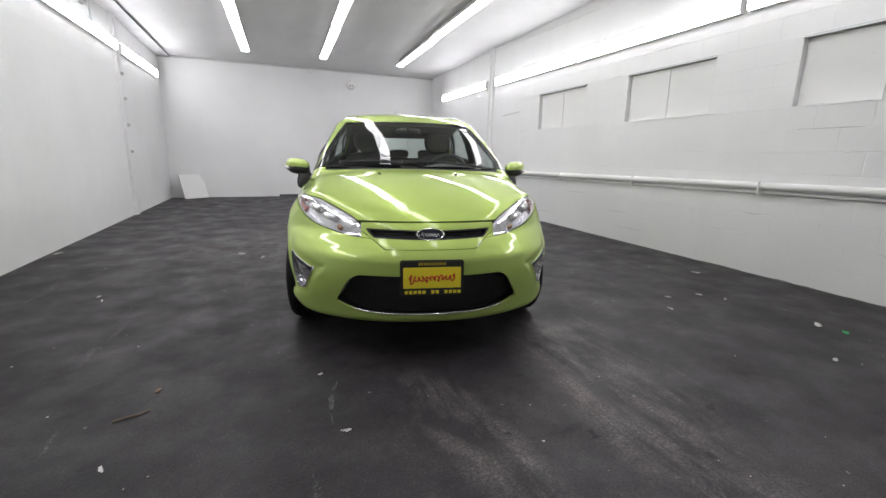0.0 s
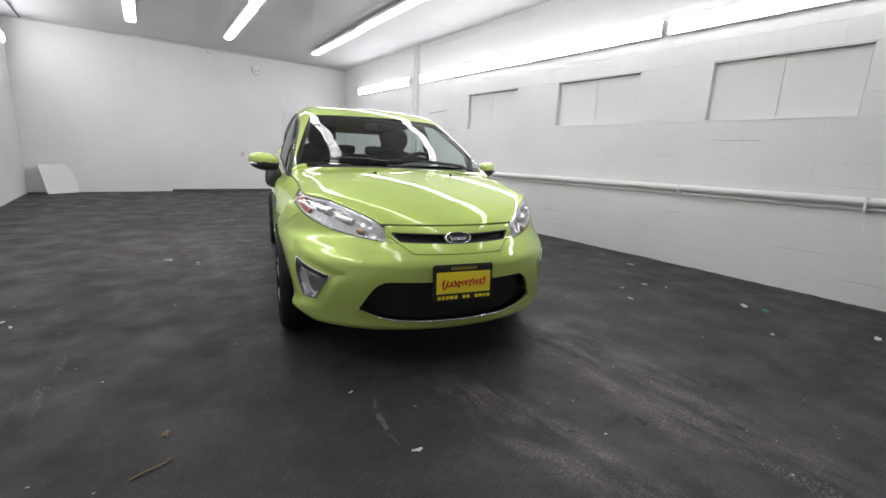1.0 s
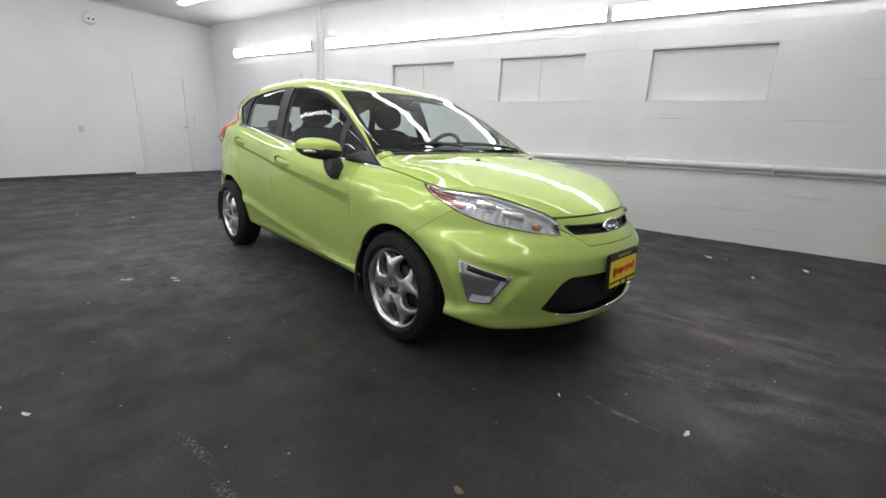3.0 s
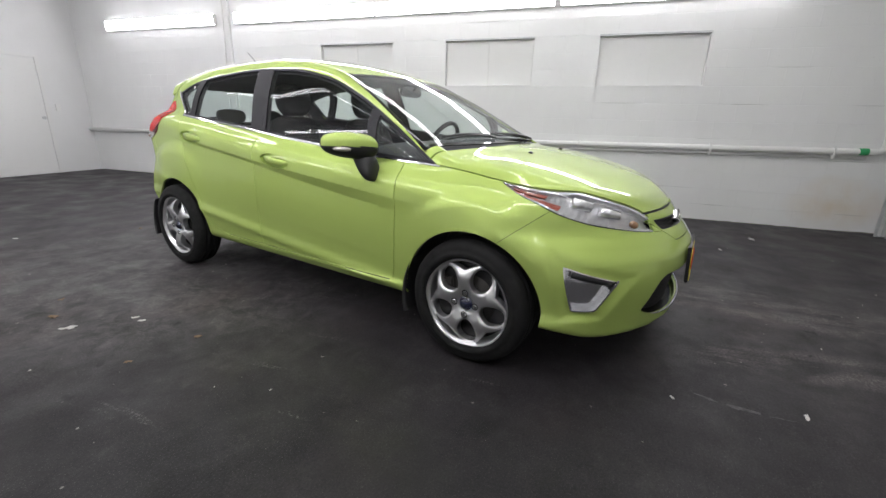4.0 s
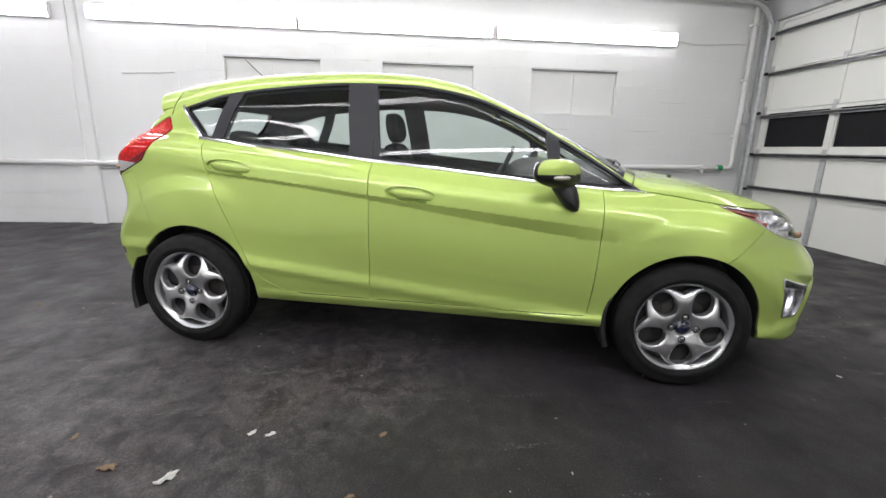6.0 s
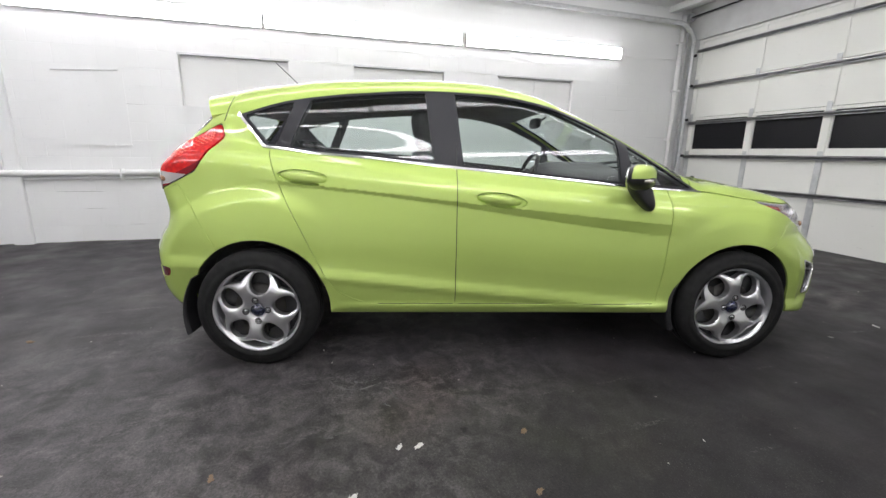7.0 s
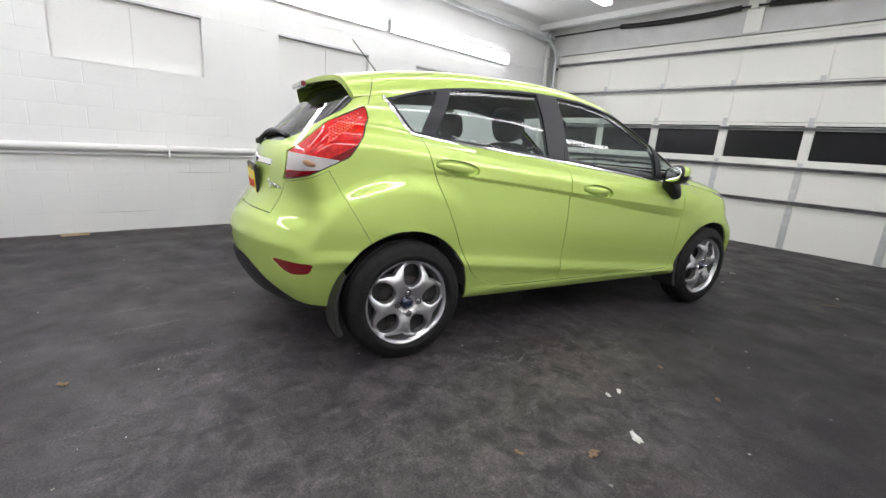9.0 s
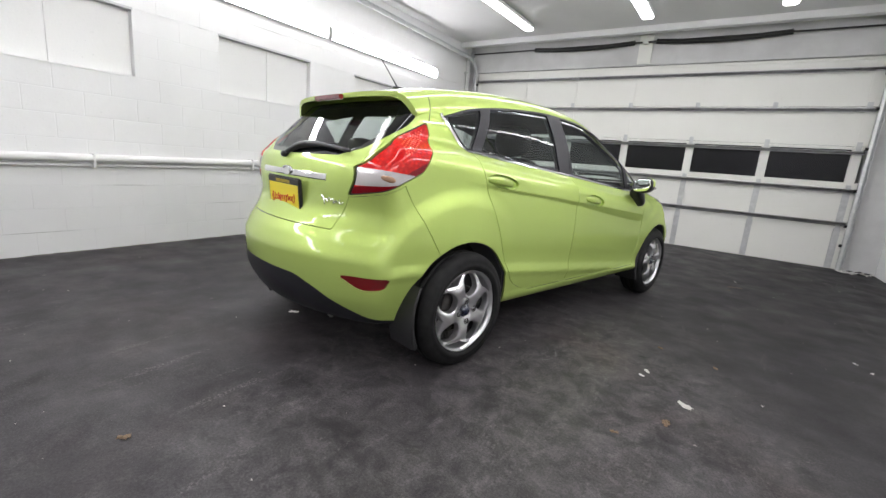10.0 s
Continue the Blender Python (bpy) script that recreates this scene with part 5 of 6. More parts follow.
    for i in range(10):
        for j in range(5):
            x, z = -1.452 - 0.0155 * i - 0.004 * j, 1.178 - 0.0085 * i - 0.0125 * j
            if float(tail_lamp_field(x, z)) > -0.014:
                continue
            mid = np.array([x, side_skin(x, z), z])
            out = Vector(gradient(mid[None])[0][0])
            turn = out.to_track_quat("Z", "Y").to_matrix().to_4x4()
            dome = [[cells.verts.new(Matrix.Translation(Vector(mid * (1, side, 1))) @ Matrix.Diagonal((1, side, 1, 1)) @ turn @ Vector((r * math.cos(t), r * math.sin(t), h))) for t in (2 * math.pi * k / 8 for k in range(8))]
                    for r, h in ((0.0052, 0.0042), (0.0038, 0.0056))]
            for k in range(8):
                cells.faces.new((dome[0][k], dome[0][(k + 1) % 8], dome[1][(k + 1) % 8], dome[1][k]))
            cells.faces.new(dome[1])
    bmesh.ops.recalc_face_normals(cells, faces=list(cells.faces))
    part("lens_cells", cells, M_CELL, tail, "pale red round lens cells")
    x, z = -1.69, 0.950
    part("reversing_bulb", moved(soft_bm((0.034, 0.012, 0.014), 2.2, None, 6), Matrix.Translation((x, side * (side_skin(x, z) - 0.002), z)) @ Euler((0, radians(12), radians(50 * side))).to_matrix().to_4x4()), M_BULB, tail, "amber bulb behind the clear lens", True)
    panel("reflector", "reflector", M_DARKRED, rear, side, inset=0.004, lip=0.01, label="dark red bumper reflector")
    # mirror
    arm = soft_bm((0.05, 0.055, 0.075), 2.6, lambda c: Vector((c.x * (1 + 5 * c.z) - 0.5 * c.z, c.y * (1 - 2.0 * c.z), c.z)), 10)
    base = part("mirror_arm", moved(arm, Matrix.Translation((0.672, side * 0.825, 0.893)) @ Matrix.Diagonal((1, side, 1, 1))), M_BLACK, front, "black mirror arm", True)

    def cap(c):
        return Vector((c.x * (1.0 if c.x > 0 else 0.75) - 0.55 * c.y - 0.3 * max(c.y, 0) ** 2 * 8, c.y, c.z * (1 - 1.2 * max(c.y, 0)) + 0.10 * c.y))

    house = soft_bm((0.082, 0.100, 0.062), 2.7, cap, 18)
    mirror = part("mirror_housing", moved(house, Matrix.Translation((0.618, side * 0.885, 0.988)) @ Matrix.Diagonal((1, side, 1, 1))), [M_PAINT, M_BLACK], front, "lime green wing mirror with a black lower half", True)
    for f in mirror.data.polygons:
        f.material_index = int(f.center.z < 0.985 + 0.03 * (abs(f.center.y) - 0.885) or f.normal.x < -0.15)
    glass = soft_bm((0.012, 0.086, 0.048), 3.0, lambda c: Vector((c.x - 0.55 * c.y, c.y, c.z * (1 - 1.2 * max(c.y, 0)) + 0.1 * c.y)), 8)
    part("mirror_glass", moved(glass, Matrix.Translation((0.560, side * 0.885, 0.988)) @ Matrix.Diagonal((1, side, 1, 1))), M_MIRROR, mirror, "mirror glass", True)
    lens = soft_bm((0.03, 0.05, 0.012), 2.6, lambda c: Vector((c.x - 0.55 * c.y, c.y, c.z)), 6)
    part("indicator", moved(lens, Matrix.Translation((0.636, side * 0.930, 0.974)) @ Matrix.Diagonal((1, side, 1, 1))), M_CLEAR, mirror, "clear indicator lens", True)
    # wheel housing and mud flaps
    for a, r in ((AXLE, 0.362), (-AXLE, 0.368)):
        bm = bmesh.new()
        ring = [(a + r * math.cos(t), 0.305 + r * math.sin(t)) for t in (math.pi * (0.96 * k / 28 + 0.02) for k in range(29))]
        reach = np.linspace(0.9, 0.5, 81)
        rows = [[], []]
        for x, z in ring:
            inside = [y for y in reach if body(np.array([x, y, z])) < -0.012]
            rows[0].append(bm.verts.new((x, side * min(inside[0] if inside else 0.55, 0.81), z)))
            rows[1].append(bm.verts.new((x, side * 0.5, z)))
        for k in range(28):
            bm.faces.new((rows[0][k], rows[0][k + 1], rows[1][k + 1], rows[1][k]))
        bm.faces.new(rows[1])
        part("wheel_housing", bm, M_LINER, car, "black wheel housing")
    for a, wide in ((AXLE, 0.838), (-AXLE, 0.836)):
        bm = bmesh.new()
        rows = []
        for k in range(15):
            t, w = radians(152 + 48 * k / 14), k / 14
            r0, r1 = 0.343, 0.350 + 0.022 * w
            y0, y1 = 0.66, wide - 0.02 * (1 - w)
            rows.append([bm.verts.new((a + r * math.cos(t), side * y, 0.305 + r * math.sin(t))) for r, y in ((r0, y0), (r0, y1 - 0.008), (r0 + 0.006, y1), (r1 - 0.006, y1), (r1, y1 - 0.008), (r1, y0))])
        for p, q in zip(rows, rows[1:]):
            for k in range(6):
                bm.faces.new((p[k], p[(k + 1) % 6], q[(k + 1) % 6], q[k]))
        bm.faces.new(rows[0])
        bm.faces.new(rows[-1][::-1])
        bmesh.ops.recalc_face_normals(bm, faces=list(bm.faces))
        part("mud_flap", bm, M_BLACK, car, "black rubber mud flap")

# spoiler over the rear window
bm = bmesh.new()
rows = []
for i in range(61):
    t = -1 + 2 * i / 60
    a = t * 1.12
    fore, aft = -1.20 - 0.19 * abs(t) ** 1.8, -1.59 + 0.12 * abs(t) ** 2.2
    row = []
    for k in range(17):
        v = k / 16
        x = fore + (aft - fore) * v
        way = np.array([0.0, math.sin(a), math.cos(a)])
        lo, hi = 0.1, 1.2
        for _ in range(22):
            mid = (lo + hi) / 2
            p = np.array([max(x, -1.36 - 0.03 * step(0.8, 1.0, abs(t))), mid * way[1], 0.98 + mid * way[2]])
            lo, hi = (lo, mid) if body(p) > 0 else (mid, hi)
        row.append(np.array([x, 0, 0.98]) + (hi + 0.0025) * way - np.array([0, 0, max(0, -1.36 - x) * (0.28 - 0.1 * abs(t))]))
    rows.append(row)
outer = [[bm.verts.new(p) for p in row] for row in rows]
inner = [[bm.verts.new(p - np.array([0, 0.02 * math.sin((-1 + 2 * i / 60) * 1.12), 0.010 + 0.014 * k / 16])) for k, p in enumerate(row)] for i, row in enumerate(rows)]
for i in range(60):
    for k in range(16):
        bm.faces.new((outer[i][k], outer[i][k + 1], outer[i + 1][k + 1], outer[i + 1][k]))
        bm.faces.new((inner[i][k], inner[i + 1][k], inner[i + 1][k + 1], inner[i][k + 1]))
    for k in (0, 16):
        bm.faces.new((outer[i][k], inner[i][k], inner[i + 1][k], outer[i + 1][k]))
for i in (0, 60):
    for k in range(16):
        bm.faces.new((outer[i][k], inner[i][k], inner[i][k + 1], outer[i][k + 1]))
bmesh.ops.recalc_face_normals(bm, faces=list(bm.faces))
for e in bm.edges:
    if len(e.link_faces) == 2 and e.calc_face_angle() > 0.7:
        e.smooth = False
spoiler = part("spoiler", bm, M_PAINT, hatch, "lime green roof spoiler", True)
for s in (-1, 1):
    line = [(x, s * (side_skin(x, z) + 0.001), z) for x, z in ((-1.405 + 0.30 * (z - 1.225), z) for z in np.linspace(1.225, 1.345, 13))]
    part("shut_line", tube_bm(line, 0.0018, 6), M_BLACK, hatch, "thin dark shut line")
part("brake_light", box_bm((-1.612, -1.585, -0.135, 0.135, 1.318, 1.345), bevel=0.005), M_DARKRED, spoiler, "dark red brake light")

# badges, plates, wipers, aerial
bm = lathe_bm([(0.0005, 0.012), (0.7, 0.012), (0.86, 0.010), (0.87, 0.017), (0.97, 0.016), (1.0, 0.008), (1.0, -0.01)], 40)
badge = part("badge", moved(bm, Matrix.Translation((1.990, 0, 0.681)) @ Matrix.Rotation(radians(-20), 4, "Y") @ Matrix.Rotation(radians(-90), 4, "Z") @ Matrix.Diagonal((0.076, 1, 0.033, 1))), M_CHROME, bumper, "oval badge with a chrome rim", True)
bm = lathe_bm([(0.0005, 0.0145), (0.74, 0.0145), (0.8, 0.0135)], 40)
part("badge_field", moved(bm, Matrix.Translation((1.990, 0, 0.681)) @ Matrix.Rotation(radians(-20), 4, "Y") @ Matrix.Rotation(radians(-90), 4, "Z") @ Matrix.Diagonal((0.076, 1, 0.033, 1))), M_BADGE, badge, "dark blue badge face", True)
bm = tube_bm([(2.0045 - 0.36 * (0.008 * math.sin(k * 0.75)), -0.046 + 0.092 * k / 48, 0.682 + (0.013 if k < 9 else 0.008) * math.sin(k * 0.75)) for k in range(49)], 0.0026, 5)
part("badge_mark", bm, M_CHROME, badge, "pale strokes")


def dealer_plate(parent, m, holder, full=False):
    """A dealer's plate, 305 x 152 mm, facing +x, round its centre."""
    base = part("plate_holder", moved(box_bm((-0.012, 0.004, -0.163, 0.163, -0.092, 0.092), bevel=0.006), m), M_BLACK, parent, holder)
    part("plate", moved(box_bm((0.004, 0.0065, -0.147, 0.147, -0.086 if full else -0.052, 0.062 if full else 0.056), bevel=0.001), m), M_YELLOW, base, "bright yellow plate face")
    script = [(0.0075, -0.118 + 0.236 * k / 120 + 0.007 * math.sin(k * 0.62), -0.006 + 0.010 * k / 120 + (0.024 if k < 14 else 0.010 + 0.008 * (k % 37 < 9)) * math.sin(k * 0.55)) for k in range(121)]
    bm = moved(tube_bm(script, 0.0026 if full else 0.0040, 6), m)
    part("red_marks", bm, M_REDINK, base, "red looping stroke")
    low = [(-0.14 + 0.0225 * k, 0.016) for k in range(13) if k not in (5, 8)]
    for y, w in low:
        part("mark", moved(box_bm((0.004, 0.0075, y, y + w, -0.080, -0.064)), m), M_DULLYELLOW if full else M_YELLOW, base)
    for k in range(11):
        part("mark", moved(box_bm((0.004, 0.0055, -0.07 + 0.013 * k, -0.061 + 0.013 * k, 0.066, 0.080)), m), M_DULLYELLOW, base)
    return base


dealer_plate(bumper, Matrix.Translation((2.092, 0, 0.478)) @ Euler((0, radians(-3), 0)).to_matrix().to_4x4(), "black plate holder with a yellow dealer plate")
dealer_plate(hatch, Matrix.Translation((-1.850, -0.025, 0.796)) @ Euler((0, radians(5), radians(180))).to_matrix().to_4x4() @ Matrix.Diagonal((1, 1.15, 1.18, 1)), "black plate frame with a yellow dealer plate", True)

bm = bmesh.new()
rows = []
for i in range(25):
    y = -0.36 + 0.72 * i / 24
    x = end_skin(y, 0.928, False) + 0.007
    rows.append([bm.verts.new((x - dx, y, 0.928 + dz)) for dx, dz in ((-0.03, -0.017), (0.010, -0.017), (0.013, -0.012), (0.011, 0.010), (0.007, 0.015), (-0.03, 0.018))])
for a, b in zip(rows, rows[1:]):
    for k in range(5):
        bm.faces.new((a[k], b[k], b[k + 1], a[k + 1]))
bm.faces.new(rows[0])
bm.faces.new(rows[-1][::-1])
bmesh.ops.recalc_face_normals(bm, faces=list(bm.faces))
bar = part("chrome_bar", bm, M_CHROME, hatch, "chrome bar over the rear plate")
bm = lathe_bm([(0.0005, 0.012), (0.8, 0.012), (0.9, 0.018), (1.0, 0.012), (1.0, -0.01)], 32)
part("rear_badge", moved(bm, Matrix.Translation((end_skin(0, 0.93, False) - 0.004, 0, 0.935)) @ Euler((0, 0, radians(90))).to_matrix().to_4x4() @ Matrix.Diagonal((0.055, 0.5, 0.025, 1))), M_CHROME, bar, "oval chrome badge", True)
stroke = []
for k in range(49):
    y = -0.345 - 0.130 * k / 48 + 0.006 * math.sin(k * 0.9)
    z = 0.822 + (0.020 if k < 9 else 0.010) * math.sin(k * 0.8) + 0.004 * math.cos(k * 0.31)
    stroke.append((end_skin(y, z, False) - 0.002, y, z))
bm = tube_bm(stroke, 0.0028, 5)
part("name_badge", bm, M_CHROME, hatch, "small looping chrome stroke", True)


def on_skin(x, y, lift=0.0):
    """The point of the skin over (x, y), raised a little."""
    lo, hi = 0.7, 1.6
    for _ in range(26):
        mid = (lo + hi) / 2
        lo, hi = (lo, mid) if body(np.array([x, y, mid])) > 0 else (mid, hi)
    return Vector((x, y, lo + lift))


for x0, y0, x1, y1 in ((1.0, 0.50, 1.0, -0.08), (1.01, -0.10, 0.955, -0.54)):
    arm = part("wiper", tube_bm([on_skin(x0 + (x1 - x0) * k / 10, y0 + (y1 - y0) * k / 10, 0.010 + 0.008 * math.sin(math.pi * k / 10)) for k in range(11)], lambda t: 0.008 - 0.004 * t, 8), M_BLACK, car, "black windscreen wiper", True)
    part("wiper_blade", tube_bm([on_skin(x0 - 0.03 + (x1 - x0) * k / 10, y0 + (y1 - y0) * (k / 10), 0.008) for k in range(11)], 0.006, 6), M_BLACK, arm)
for y in (-0.255, 0.255):
    bm = soft_bm((0.012, 0.011, 0.007), 2.4, None, 5)
    part("washer_jet", moved(bm, Matrix.Translation(on_skin(1.29, y, 0.003))), M_BLACK, hood, "small black washer nozzle", True)
pts = [(end_skin(y, z, False), y, z) for y, z in ((0.09, 1.018), (0.05, 1.045), (0.01, 1.068), (-0.07, 1.078), (-0.15, 1.080), (-0.23, 1.078), (-0.31, 1.072), (-0.39, 1.064), (-0.45, 1.058))]
wiper = part("rear_wiper", tube_bm([(x - 0.022, y, z) for x, y, z in pts], lambda t: 0.009 + 0.010 * math.sin(math.pi * min(1, t * 1.6)) * (t < 0.62) + 0.0, 8), M_BLACK, hatch, "black rear wiper", True)
part("wiper_foot", moved(soft_bm((0.022, 0.026, 0.018), 2.6, None, 6), Matrix.Translation((end_skin(0.09, 1.018, False) - 0.012, 0.09, 1.018))), M_BLACK, wiper, "", True)
foot = part("aerial_base", moved(soft_bm((0.045, 0.022, 0.018), 2.4, None, 6), Matrix.Translation((-1.145, -0.02, 1.448))), M_BLACK, car, "black aerial base", True)
part("aerial_rod", tube_bm([(-1.15, -0.02, 1.455), (-1.19, -0.025, 1.495), (-1.31, -0.04, 1.61)], lambda t: 0.0045 - 0.002 * t, 6), M_BLACK, foot, "thin black aerial rod", True)
part("exhaust_pipe", tube_bm([(-1.55, 0.30, 0.21), (-1.70, 0.30, 0.215), (-1.80, 0.30, 0.205)], 0.022, 12), M_IRON, car, "steel exhaust pipe", True)
for k in range(3):
    z = 0.669 + 0.011 * k
    part("slat", tube_bm([(end_skin(y, z) - 0.022, y, z) for y in np.linspace(-0.28, 0.28, 17)], 0.003, 6), M_BLACK, grille)

# cabin
def seat(x, y, wide, deep, tall=0.29):
    ob = part("seat", moved(soft_bm((deep / 2, wide / 2, 0.085), 4, lambda c: Vector((c.x, c.y, c.z + 0.12 * (c.y / wide) ** 2 + 0.04 * c.x)), 10), Matrix.Translation((x, y, 0.55))), M_SEAT, car, "dark grey cloth seat", True)
    back = soft_bm((0.07, wide / 2, tall), 4, lambda c: Vector((c.x + 0.25 * (c.y / wide) ** 2 * 0.4, c.y * (1 - 0.25 * max(c.z, 0)), c.z)), 10)
    part("backrest", moved(back, Matrix.Translation((x - deep / 2 - 0.02, y, 0.54 + tall)) @ Euler((0, radians(-20), 0)).to_matrix().to_4x4()), M_SEAT, ob, "", True)
    return ob


def headrest(parent, x, y, z, size=(0.05, 0.125, 0.085)):
    ob = part("headrest", moved(soft_bm(size, 3, lambda c: Vector((c.x + 1.2 * c.y * c.y, c.y * (1 - 0.8 * max(-c.z, 0)), c.z)), 8), Matrix.Translation((x, y, z)) @ Euler((0, radians(-10), 0)).to_matrix().to_4x4()), M_SEAT, parent, "", True)
    for dy in (-0.04, 0.04):
        part("headrest_post", tube_bm([(x + 0.01, y + dy, z - 0.14), (x, y + dy, z - 0.05)], 0.006, 6), M_CHROME, ob)


for y in (-0.36, 0.36):
    headrest(seat(-0.06, y, 0.50, 0.52), -0.42, y, 1.215, (0.055, 0.135, 0.105))
bench = seat(-0.88, 0, 1.20, 0.50, 0.235)
for y in (-0.34, 0.0, 0.34):
    headrest(bench, -1.18, y, 1.10, (0.045, 0.115, 0.055))
dash = soft_bm((0.30, 0.66, 0.13), 4, lambda c: Vector((c.x - 0.25 * (c.y / 0.66) ** 2 * 0.4, c.y, c.z + 0.05 * math.exp(-((c.y - 0.34) / 0.18) ** 2) * (c.z > 0))), 14)
dash = part("dashboard", moved(dash, Matrix.Translation((0.74, 0, 0.86))), M_LINER, car, "dark grey dashboard", True)
ring = [(0.0, 0.18 * math.cos(t), 0.18 * math.sin(t)) for t in (2 * math.pi * k / 36 for k in range(36))]
wheel_m = Matrix.Translation((0.37, 0.34, 0.93)) @ Euler((0, radians(24), 0)).to_matrix().to_4x4()
steer = part("steering_wheel", moved(tube_bm(ring, 0.016, 8, True), wheel_m), M_BLACK, car, "black steering wheel", True)
part("steering_hub", moved(soft_bm((0.03, 0.07, 0.055), 2.6, None, 6), wheel_m), M_BLACK, steer, "", True)
part("steering_spoke", moved(box_bm((-0.008, 0.008, -0.17, 0.17, -0.02, 0.02), (-0.008, 0.008, -0.02, 0.02, -0.17, 0), bevel=0.004), wheel_m), M_BLACK, steer)
rvm = part("cabin_mirror", moved(soft_bm((0.02, 0.11, 0.034), 3, None, 8), Matrix.Translation((0.33, 0.0, 1.285))), M_BLACK, car, "black rear-view mirror", True)
part("mirror_stalk", tube_bm([(0.34, 0, 1.29), (0.40, 0, 1.325)], 0.008, 6), M_BLACK, rvm)

# wheels
def rim_field(kind):
    def at(x, y, z):
        r = np.hypot(x, z)
        f = np.full(r.shape, 1.0)
        for k in range(5):
            a = -math.pi / 2 + 2 * math.pi * k / 5 + (0 if kind == "hole" else math.pi / 5)
            u, v = x * math.cos(a) + z * math.sin(a), -x * math.sin(a) + z * math.cos(a)
            if kind == "hole":
                g = (np.hypot((u - 0.131) / 0.056, v / (0.047 + 0.10 * (u - 0.131))) - 1) * 0.045
            else:
                g = np.where(u > 0, np.maximum(r - 0.193, 0.154 + 0.50 * np.abs(v) - r), 1)
            f = np.minimum(f, g)
        return f

    return at


def rim_bm():
    bm = bmesh.new()
    count, radii = 200, np.concatenate([np.linspace(0.028, 0.195, 34), [0.199, 0.203, 0.207]])
    rows = []
    for r in radii:
        y = 0.016 * step(0.03, 0.10, r) - 0.022 * step(0.12, 0.19, r) + 0.014 * step(0.193, 0.2, r) - 0.012
        rows.append([bm.verts.new((r * math.cos(t), y + 0.004 * math.cos(5 * (t + math.pi / 2)) * -step(0.06, 0.12, r), r * math.sin(t))) for t in (2 * math.pi * k / count for k in range(count))])
    for a, b in zip(rows, rows[1:]):
        for k in range(count):
            bm.faces.new((a[k], b[k], b[(k + 1) % count], a[(k + 1) % count]))
    for kind in ("hole", "fork"):
        f = rim_field(kind)
        cut_along(bm, f)
        mids = np.array([g.calc_center_median() for g in bm.faces])
        gone = f(mids[:, 0], mids[:, 1], mids[:, 2]) < 0
        bmesh.ops.delete(bm, geom=[g for g, out in zip(list(bm.faces), gone) if out], context="FACES")
    for v in bm.verts:
        x, z = np.array([v.co.x]), np.array([v.co.z])
        d = min(float(rim_field("hole")(x, x, z)[0]), float(rim_field("fork")(x, x, z)[0]))
        v.co.y -= 0.006 * math.exp(-max(d, 0) / 0.005)
        v.co.y -= 0.005 * float(step(0.05, 0.043, math.hypot(v.co.x, v.co.z)))
    for v in bm.verts:
        v.co.x, v.co.z = v.co.x * 1.042, v.co.z * 1.042
    edge = [e for e in bm.edges if e.is_boundary]
    more = bmesh.ops.extrude_edge_only(bm, edges=edge)["geom"]
    for v in more:
        if isinstance(v, bmesh.types.BMVert):
            r = math.hypot(v.co.x, v.co.z)
            v.co = v.co * 1.0 + Vector((0, -0.035, 0))
    for e in edge:
        e.smooth = False
    bmesh.ops.recalc_face_normals(bm, faces=list(bm.faces))
    return bm


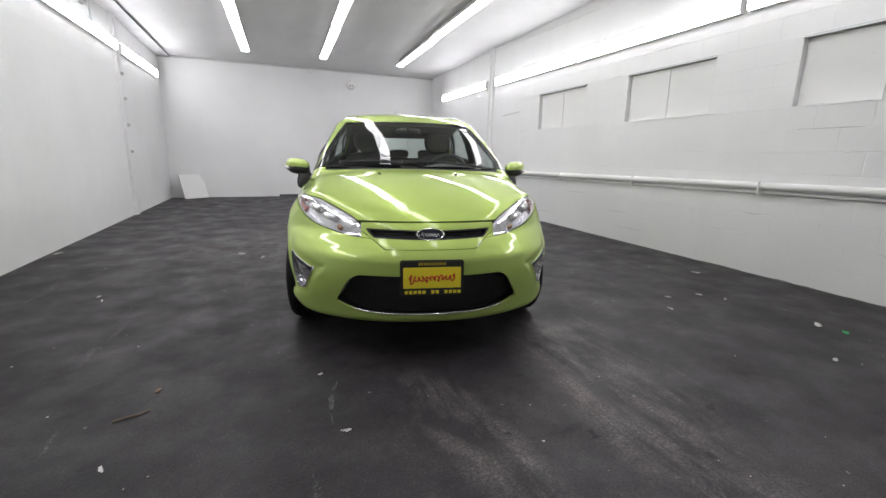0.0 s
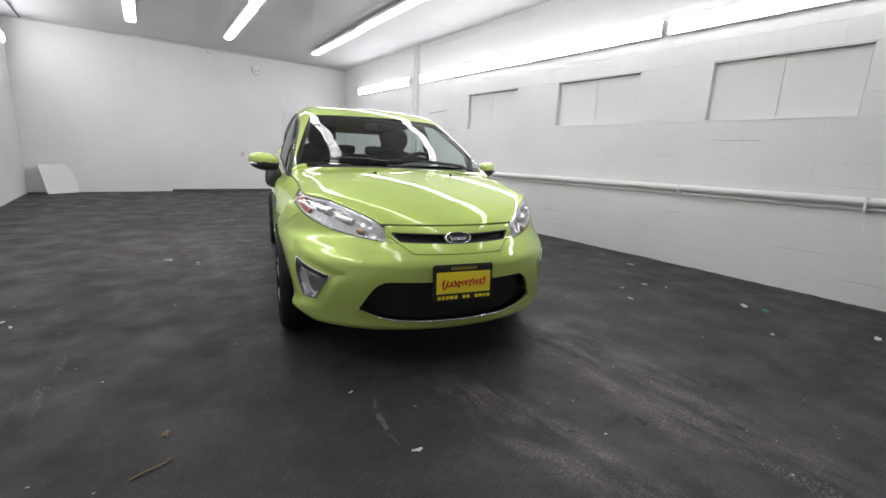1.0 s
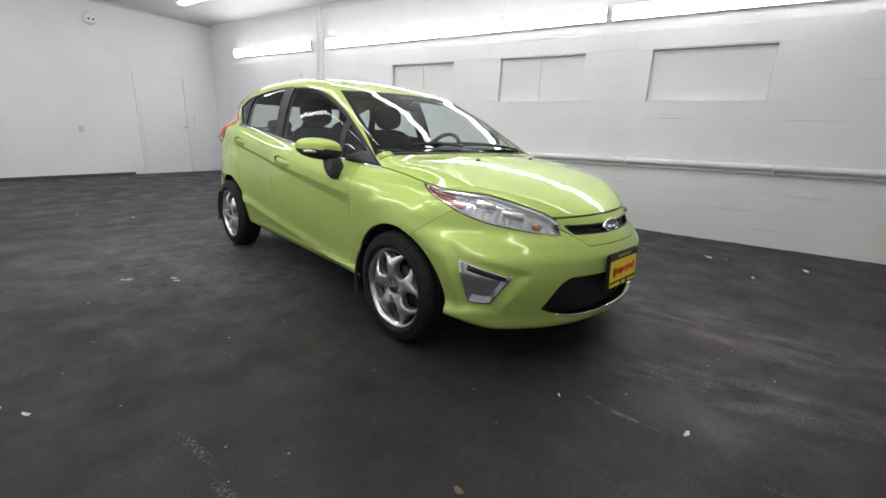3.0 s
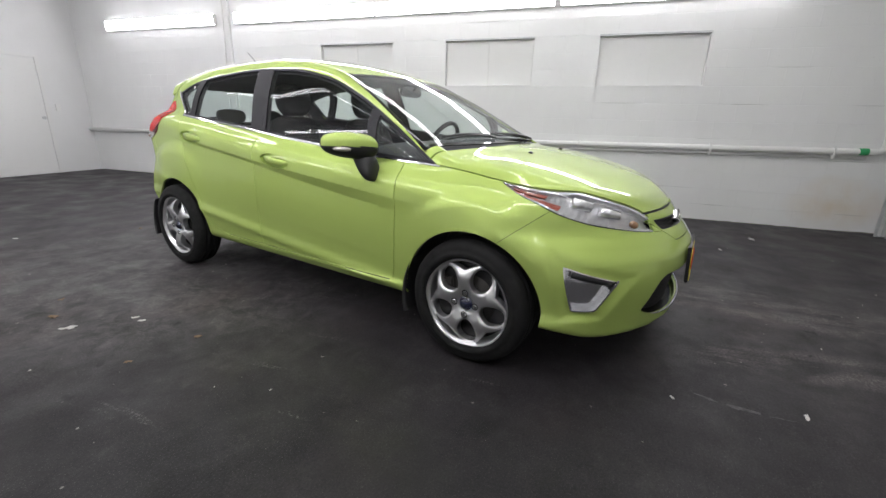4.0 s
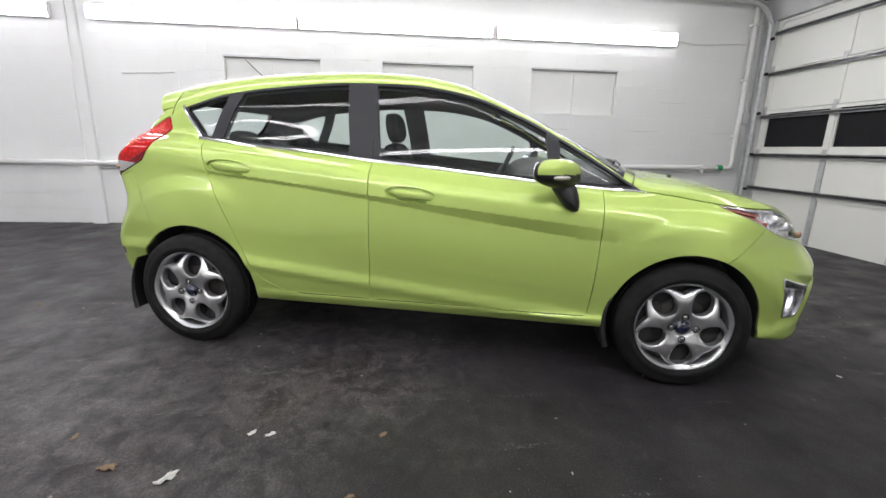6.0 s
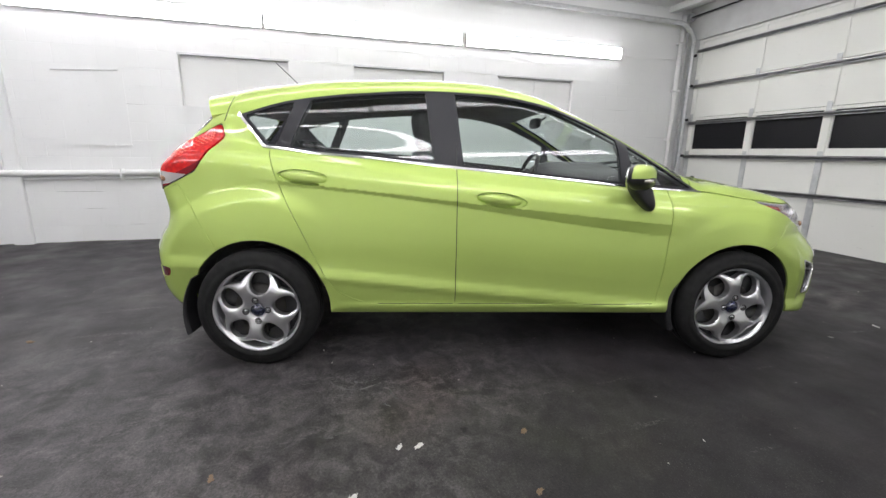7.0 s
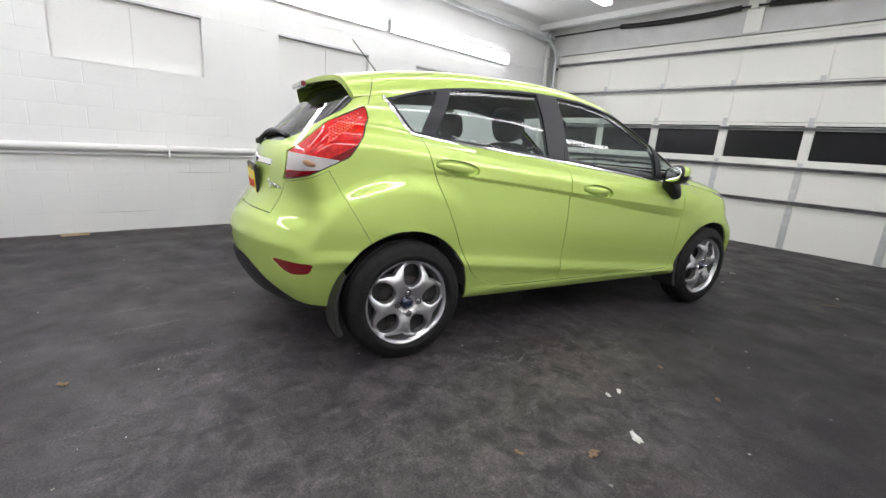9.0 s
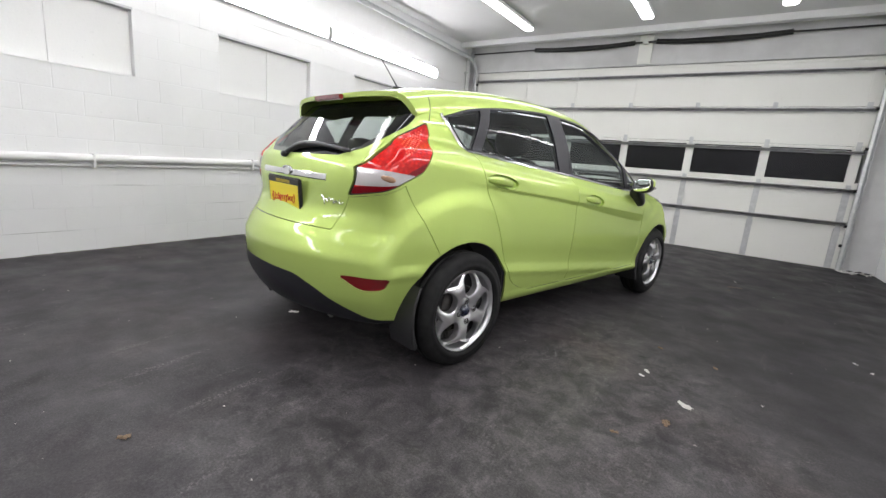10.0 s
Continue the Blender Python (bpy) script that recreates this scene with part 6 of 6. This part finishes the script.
def make_wheel():
    """Centre at the origin, its outer face towards +y."""
    wheel = part("wheel", rim_bm(), M_ALLOY, car, "silver five-spoke alloy wheel", True)
    tyre = [(0.208, -0.09), (0.214, -0.02), (0.2145, -0.006), (0.219, 0.003), (0.227, 0.006), (0.2285, 0.0085), (0.246, 0.0095), (0.2475, 0.0075), (0.262, 0.006), (0.276, 0.0), (0.287, -0.008), (0.296, -0.02),
            (0.3005, -0.036), (0.302, -0.05), (0.296, -0.051), (0.296, -0.058), (0.3025, -0.059), (0.303, -0.09), (0.297, -0.091), (0.297, -0.099), (0.303, -0.10), (0.3025, -0.13),
            (0.296, -0.131), (0.296, -0.138), (0.302, -0.139), (0.299, -0.156), (0.28, -0.175), (0.24, -0.18), (0.205, -0.17)]
    part("tyre", lathe_bm(tyre, 96), M_TYRE, wheel, "black rubber tyre", True)
    part("rim_barrel", lathe_bm([(0.2115, -0.004), (0.206, -0.02), (0.194, -0.05), (0.190, -0.15)], 64), M_ALLOY, wheel, "", True)
    part("brake_disc", lathe_bm([(0.05, -0.058), (0.125, -0.058), (0.125, -0.09)], 48), M_IRON, wheel, "dull steel brake disc", True)
    # black disc added behind the spokes for the shade inside the holes
    part("shade_backing", lathe_bm([(0.001, -0.066), (0.192, -0.066)], 48), M_BLACK, wheel)
    part("brake_caliper", moved(box_bm((-0.035, 0.035, -0.10, -0.040, -0.06, 0.06), bevel=0.01), Matrix.Translation((0.115, 0, 0.05))), M_IRON, wheel)
    part("hub_cap", lathe_bm([(0.0005, 0.004), (0.019, 0.003), (0.023, -0.001), (0.027, -0.012), (0.034, -0.014)], 32), M_BADGE, wheel, "dark blue centre cap", True)
    for k in range(4):
        a = math.pi / 2 * k + 0.1
        nut = lathe_bm([(0.0005, 0.008), (0.008, 0.007), (0.0105, 0.002), (0.0115, -0.012)], 6)
        part("lug_nut", moved(nut, Matrix.Translation((0.054 * math.cos(a), -0.004, 0.054 * math.sin(a)))), M_CHROME, wheel)
        # black ring round each nut: the shade of its recess as colour
        part("pocket_shade", moved(lathe_bm([(0.0115, 0.0), (0.017, 0.0012)], 16), Matrix.Translation((0.054 * math.cos(a), -0.0005, 0.054 * math.sin(a)))), M_BLACK, wheel)
    return wheel


first = make_wheel()
first.matrix_basis = pose(AXLE, -0.828, WHEEL_R, 0, 5, 180)
for a, s, spin in ((-AXLE, -1, 100), (AXLE, 1, 40), (-AXLE, 1, 15)):
    copy_thing(first, pose(a, 0.828 * s, WHEEL_R, 0, spin, 180 if s < 0 else 0))


# ---- blocks of the two long walls ----
block_meshes = {}


def block_mesh(long, tall, d=0.0013):
    """One block, its face at x = 0 towards -x, with worn edges."""
    key = round(long, 3), round(tall, 3), d
    if key not in block_meshes:
        bm = bmesh.new()
        l, h, c = long / 2 - 0.001, tall / 2 - 0.001, 0.0035
        back = [bm.verts.new((d, y, z)) for y, z in ((-l, -h), (l, -h), (l, h), (-l, h))]
        face = [bm.verts.new((0, y, z)) for y, z in ((-l + c, -h + c), (l - c, -h + c), (l - c, h - c), (-l + c, h - c))]
        bm.faces.new(face[::-1])
        for k in range(4):
            bm.faces.new((back[k], face[k], face[(k + 1) % 4], back[(k + 1) % 4])[::-1])
        bmesh.ops.recalc_face_normals(bm, faces=list(bm.faces))
        bm.normal_update()
        if bm.faces[0].normal.x > 0:
            bmesh.ops.reverse_faces(bm, faces=list(bm.faces))
        block_meshes[key] = mesh_from("block", bm, M_WALL)
    return block_meshes[key]


def lay_blocks(wall, x, facing, openings, start, near):
    """Courses of blocks over a long wall; those in the stretch near become pieces, the rest one mesh."""
    verts, faces = [], []
    for k in range(17):
        z0 = k * COURSE
        z1 = min(z0 + COURSE, 3.28)
        joints = np.arange(start - 40 * BLOCK - (BLOCK / 2 if k % 2 else 0), BACK + BLOCK, BLOCK)
        for a, b in zip(joints, joints[1:]):
            spans = [(max(a, GATE + 0.065), min(b, BACK))]
            for w0, w1 in openings if WIN_Z[0] - 0.01 < z0 < WIN_Z[1] - 0.01 else ():
                spans = [s for s0, s1 in spans for s in ((s0, min(s1, w0)), (max(s0, w1), s1))]
            for s0, s1 in spans:
                if s1 - s0 < 0.04:
                    continue
                me = block_mesh(s1 - s0, z1 - z0, 0.0013 if facing < 0 else 0.0005)
                shift = random.uniform(0.0, 0.0006)
                m = Matrix.Translation((x + facing * shift, (s0 + s1) / 2, (z0 + z1) / 2)) @ Matrix.Diagonal((-facing, 1, 1, 1)) if facing > 0 else Matrix.Translation((x - shift, (s0 + s1) / 2, (z0 + z1) / 2))
                if near and near[0] < (s0 + s1) / 2 < near[1] and z0 < near[2]:
                    ob = new("block", me)
                    ob.parent = wall
                    ob.matrix_basis = m
                else:
                    n = len(verts)
                    verts += [tuple(m @ v.co) for v in me.vertices]
                    faces += [[n + i for i in (p.vertices if facing < 0 else reversed(p.vertices))] for p in me.polygons]
    me = bpy.data.meshes.new("blocks")
    me.from_pydata(verts, [], faces)
    me.materials.append(M_WALL)
    rest = new("blocks", me)
    rest.parent = wall
    tagged(rest, "white painted concrete blocks", kind="stuff")


lay_blocks(east, RIGHT, -1, WINDOWS, WINDOWS[0][0], (-0.9, 7.0, 2.5))
lay_blocks(west, LEFT, 1, (), 0.2, None)

# open joints: hairline gaps in the paint along some courses, and floor paint lapping up the wall foot
rng = random.Random(7)
bm = bmesh.new()
for k in range(1, 15):
    y = GATE + 0.2
    while y < 7.7:
        long = rng.uniform(0.12, 0.62)
        z = k * COURSE
        inside = any(a - 0.02 < y + long and y < b + 0.02 for a, b in WINDOWS) and WIN_Z[0] - 0.02 < z < WIN_Z[1] + 0.02
        if rng.random() < (0.40 if k < 5 else 0.16) and not inside:
            n = max(2, int(long / 0.05))
            row = [(y + long * i / n, z + rng.uniform(-0.0012, 0.0012), 0.0016 * (1 - abs(2 * i / n - 1) ** 3) * rng.uniform(0.5, 1.3) + 0.0002) for i in range(n + 1)]
            up = [bm.verts.new((RIGHT - 0.0013, a, b + h)) for a, b, h in row]
            down = [bm.verts.new((RIGHT - 0.0013, a, b - h)) for a, b, h in row]
            for i in range(n):
                bm.faces.new((up[i], up[i + 1], down[i + 1], down[i]))
        y += long + rng.uniform(0.1, 0.7)
cracks = part("open_joints", bm, M_CRACK, east, "thin dark open joints between blocks")
tagged(cracks, kind="stuff")
bm = bmesh.new()
last = None
for i in range(260):
    y = GATE + 0.07 + (BACK - GATE - 0.1) * i / 259
    h = 0.006 + 0.014 * max(0.0, noise.noise((y * 1.7, 3.0, 0.0))) + 0.006 * noise.noise((y * 9.0, 5.0, 0.0))
    pair = [bm.verts.new((RIGHT - 0.006, y, 0.0)), bm.verts.new((RIGHT - 0.003, y, max(h, 0.003))), bm.verts.new((RIGHT + 0.004, y, max(h, 0.003) + 0.002))]
    if last:
        for a in range(2):
            bm.faces.new((last[a], pair[a], pair[a + 1], last[a + 1]))
    last = pair
tagged(part("baseboard", bm, M_SKIRT), "bare grey concrete strip along the wall foot", "baseboard", kind="structure")
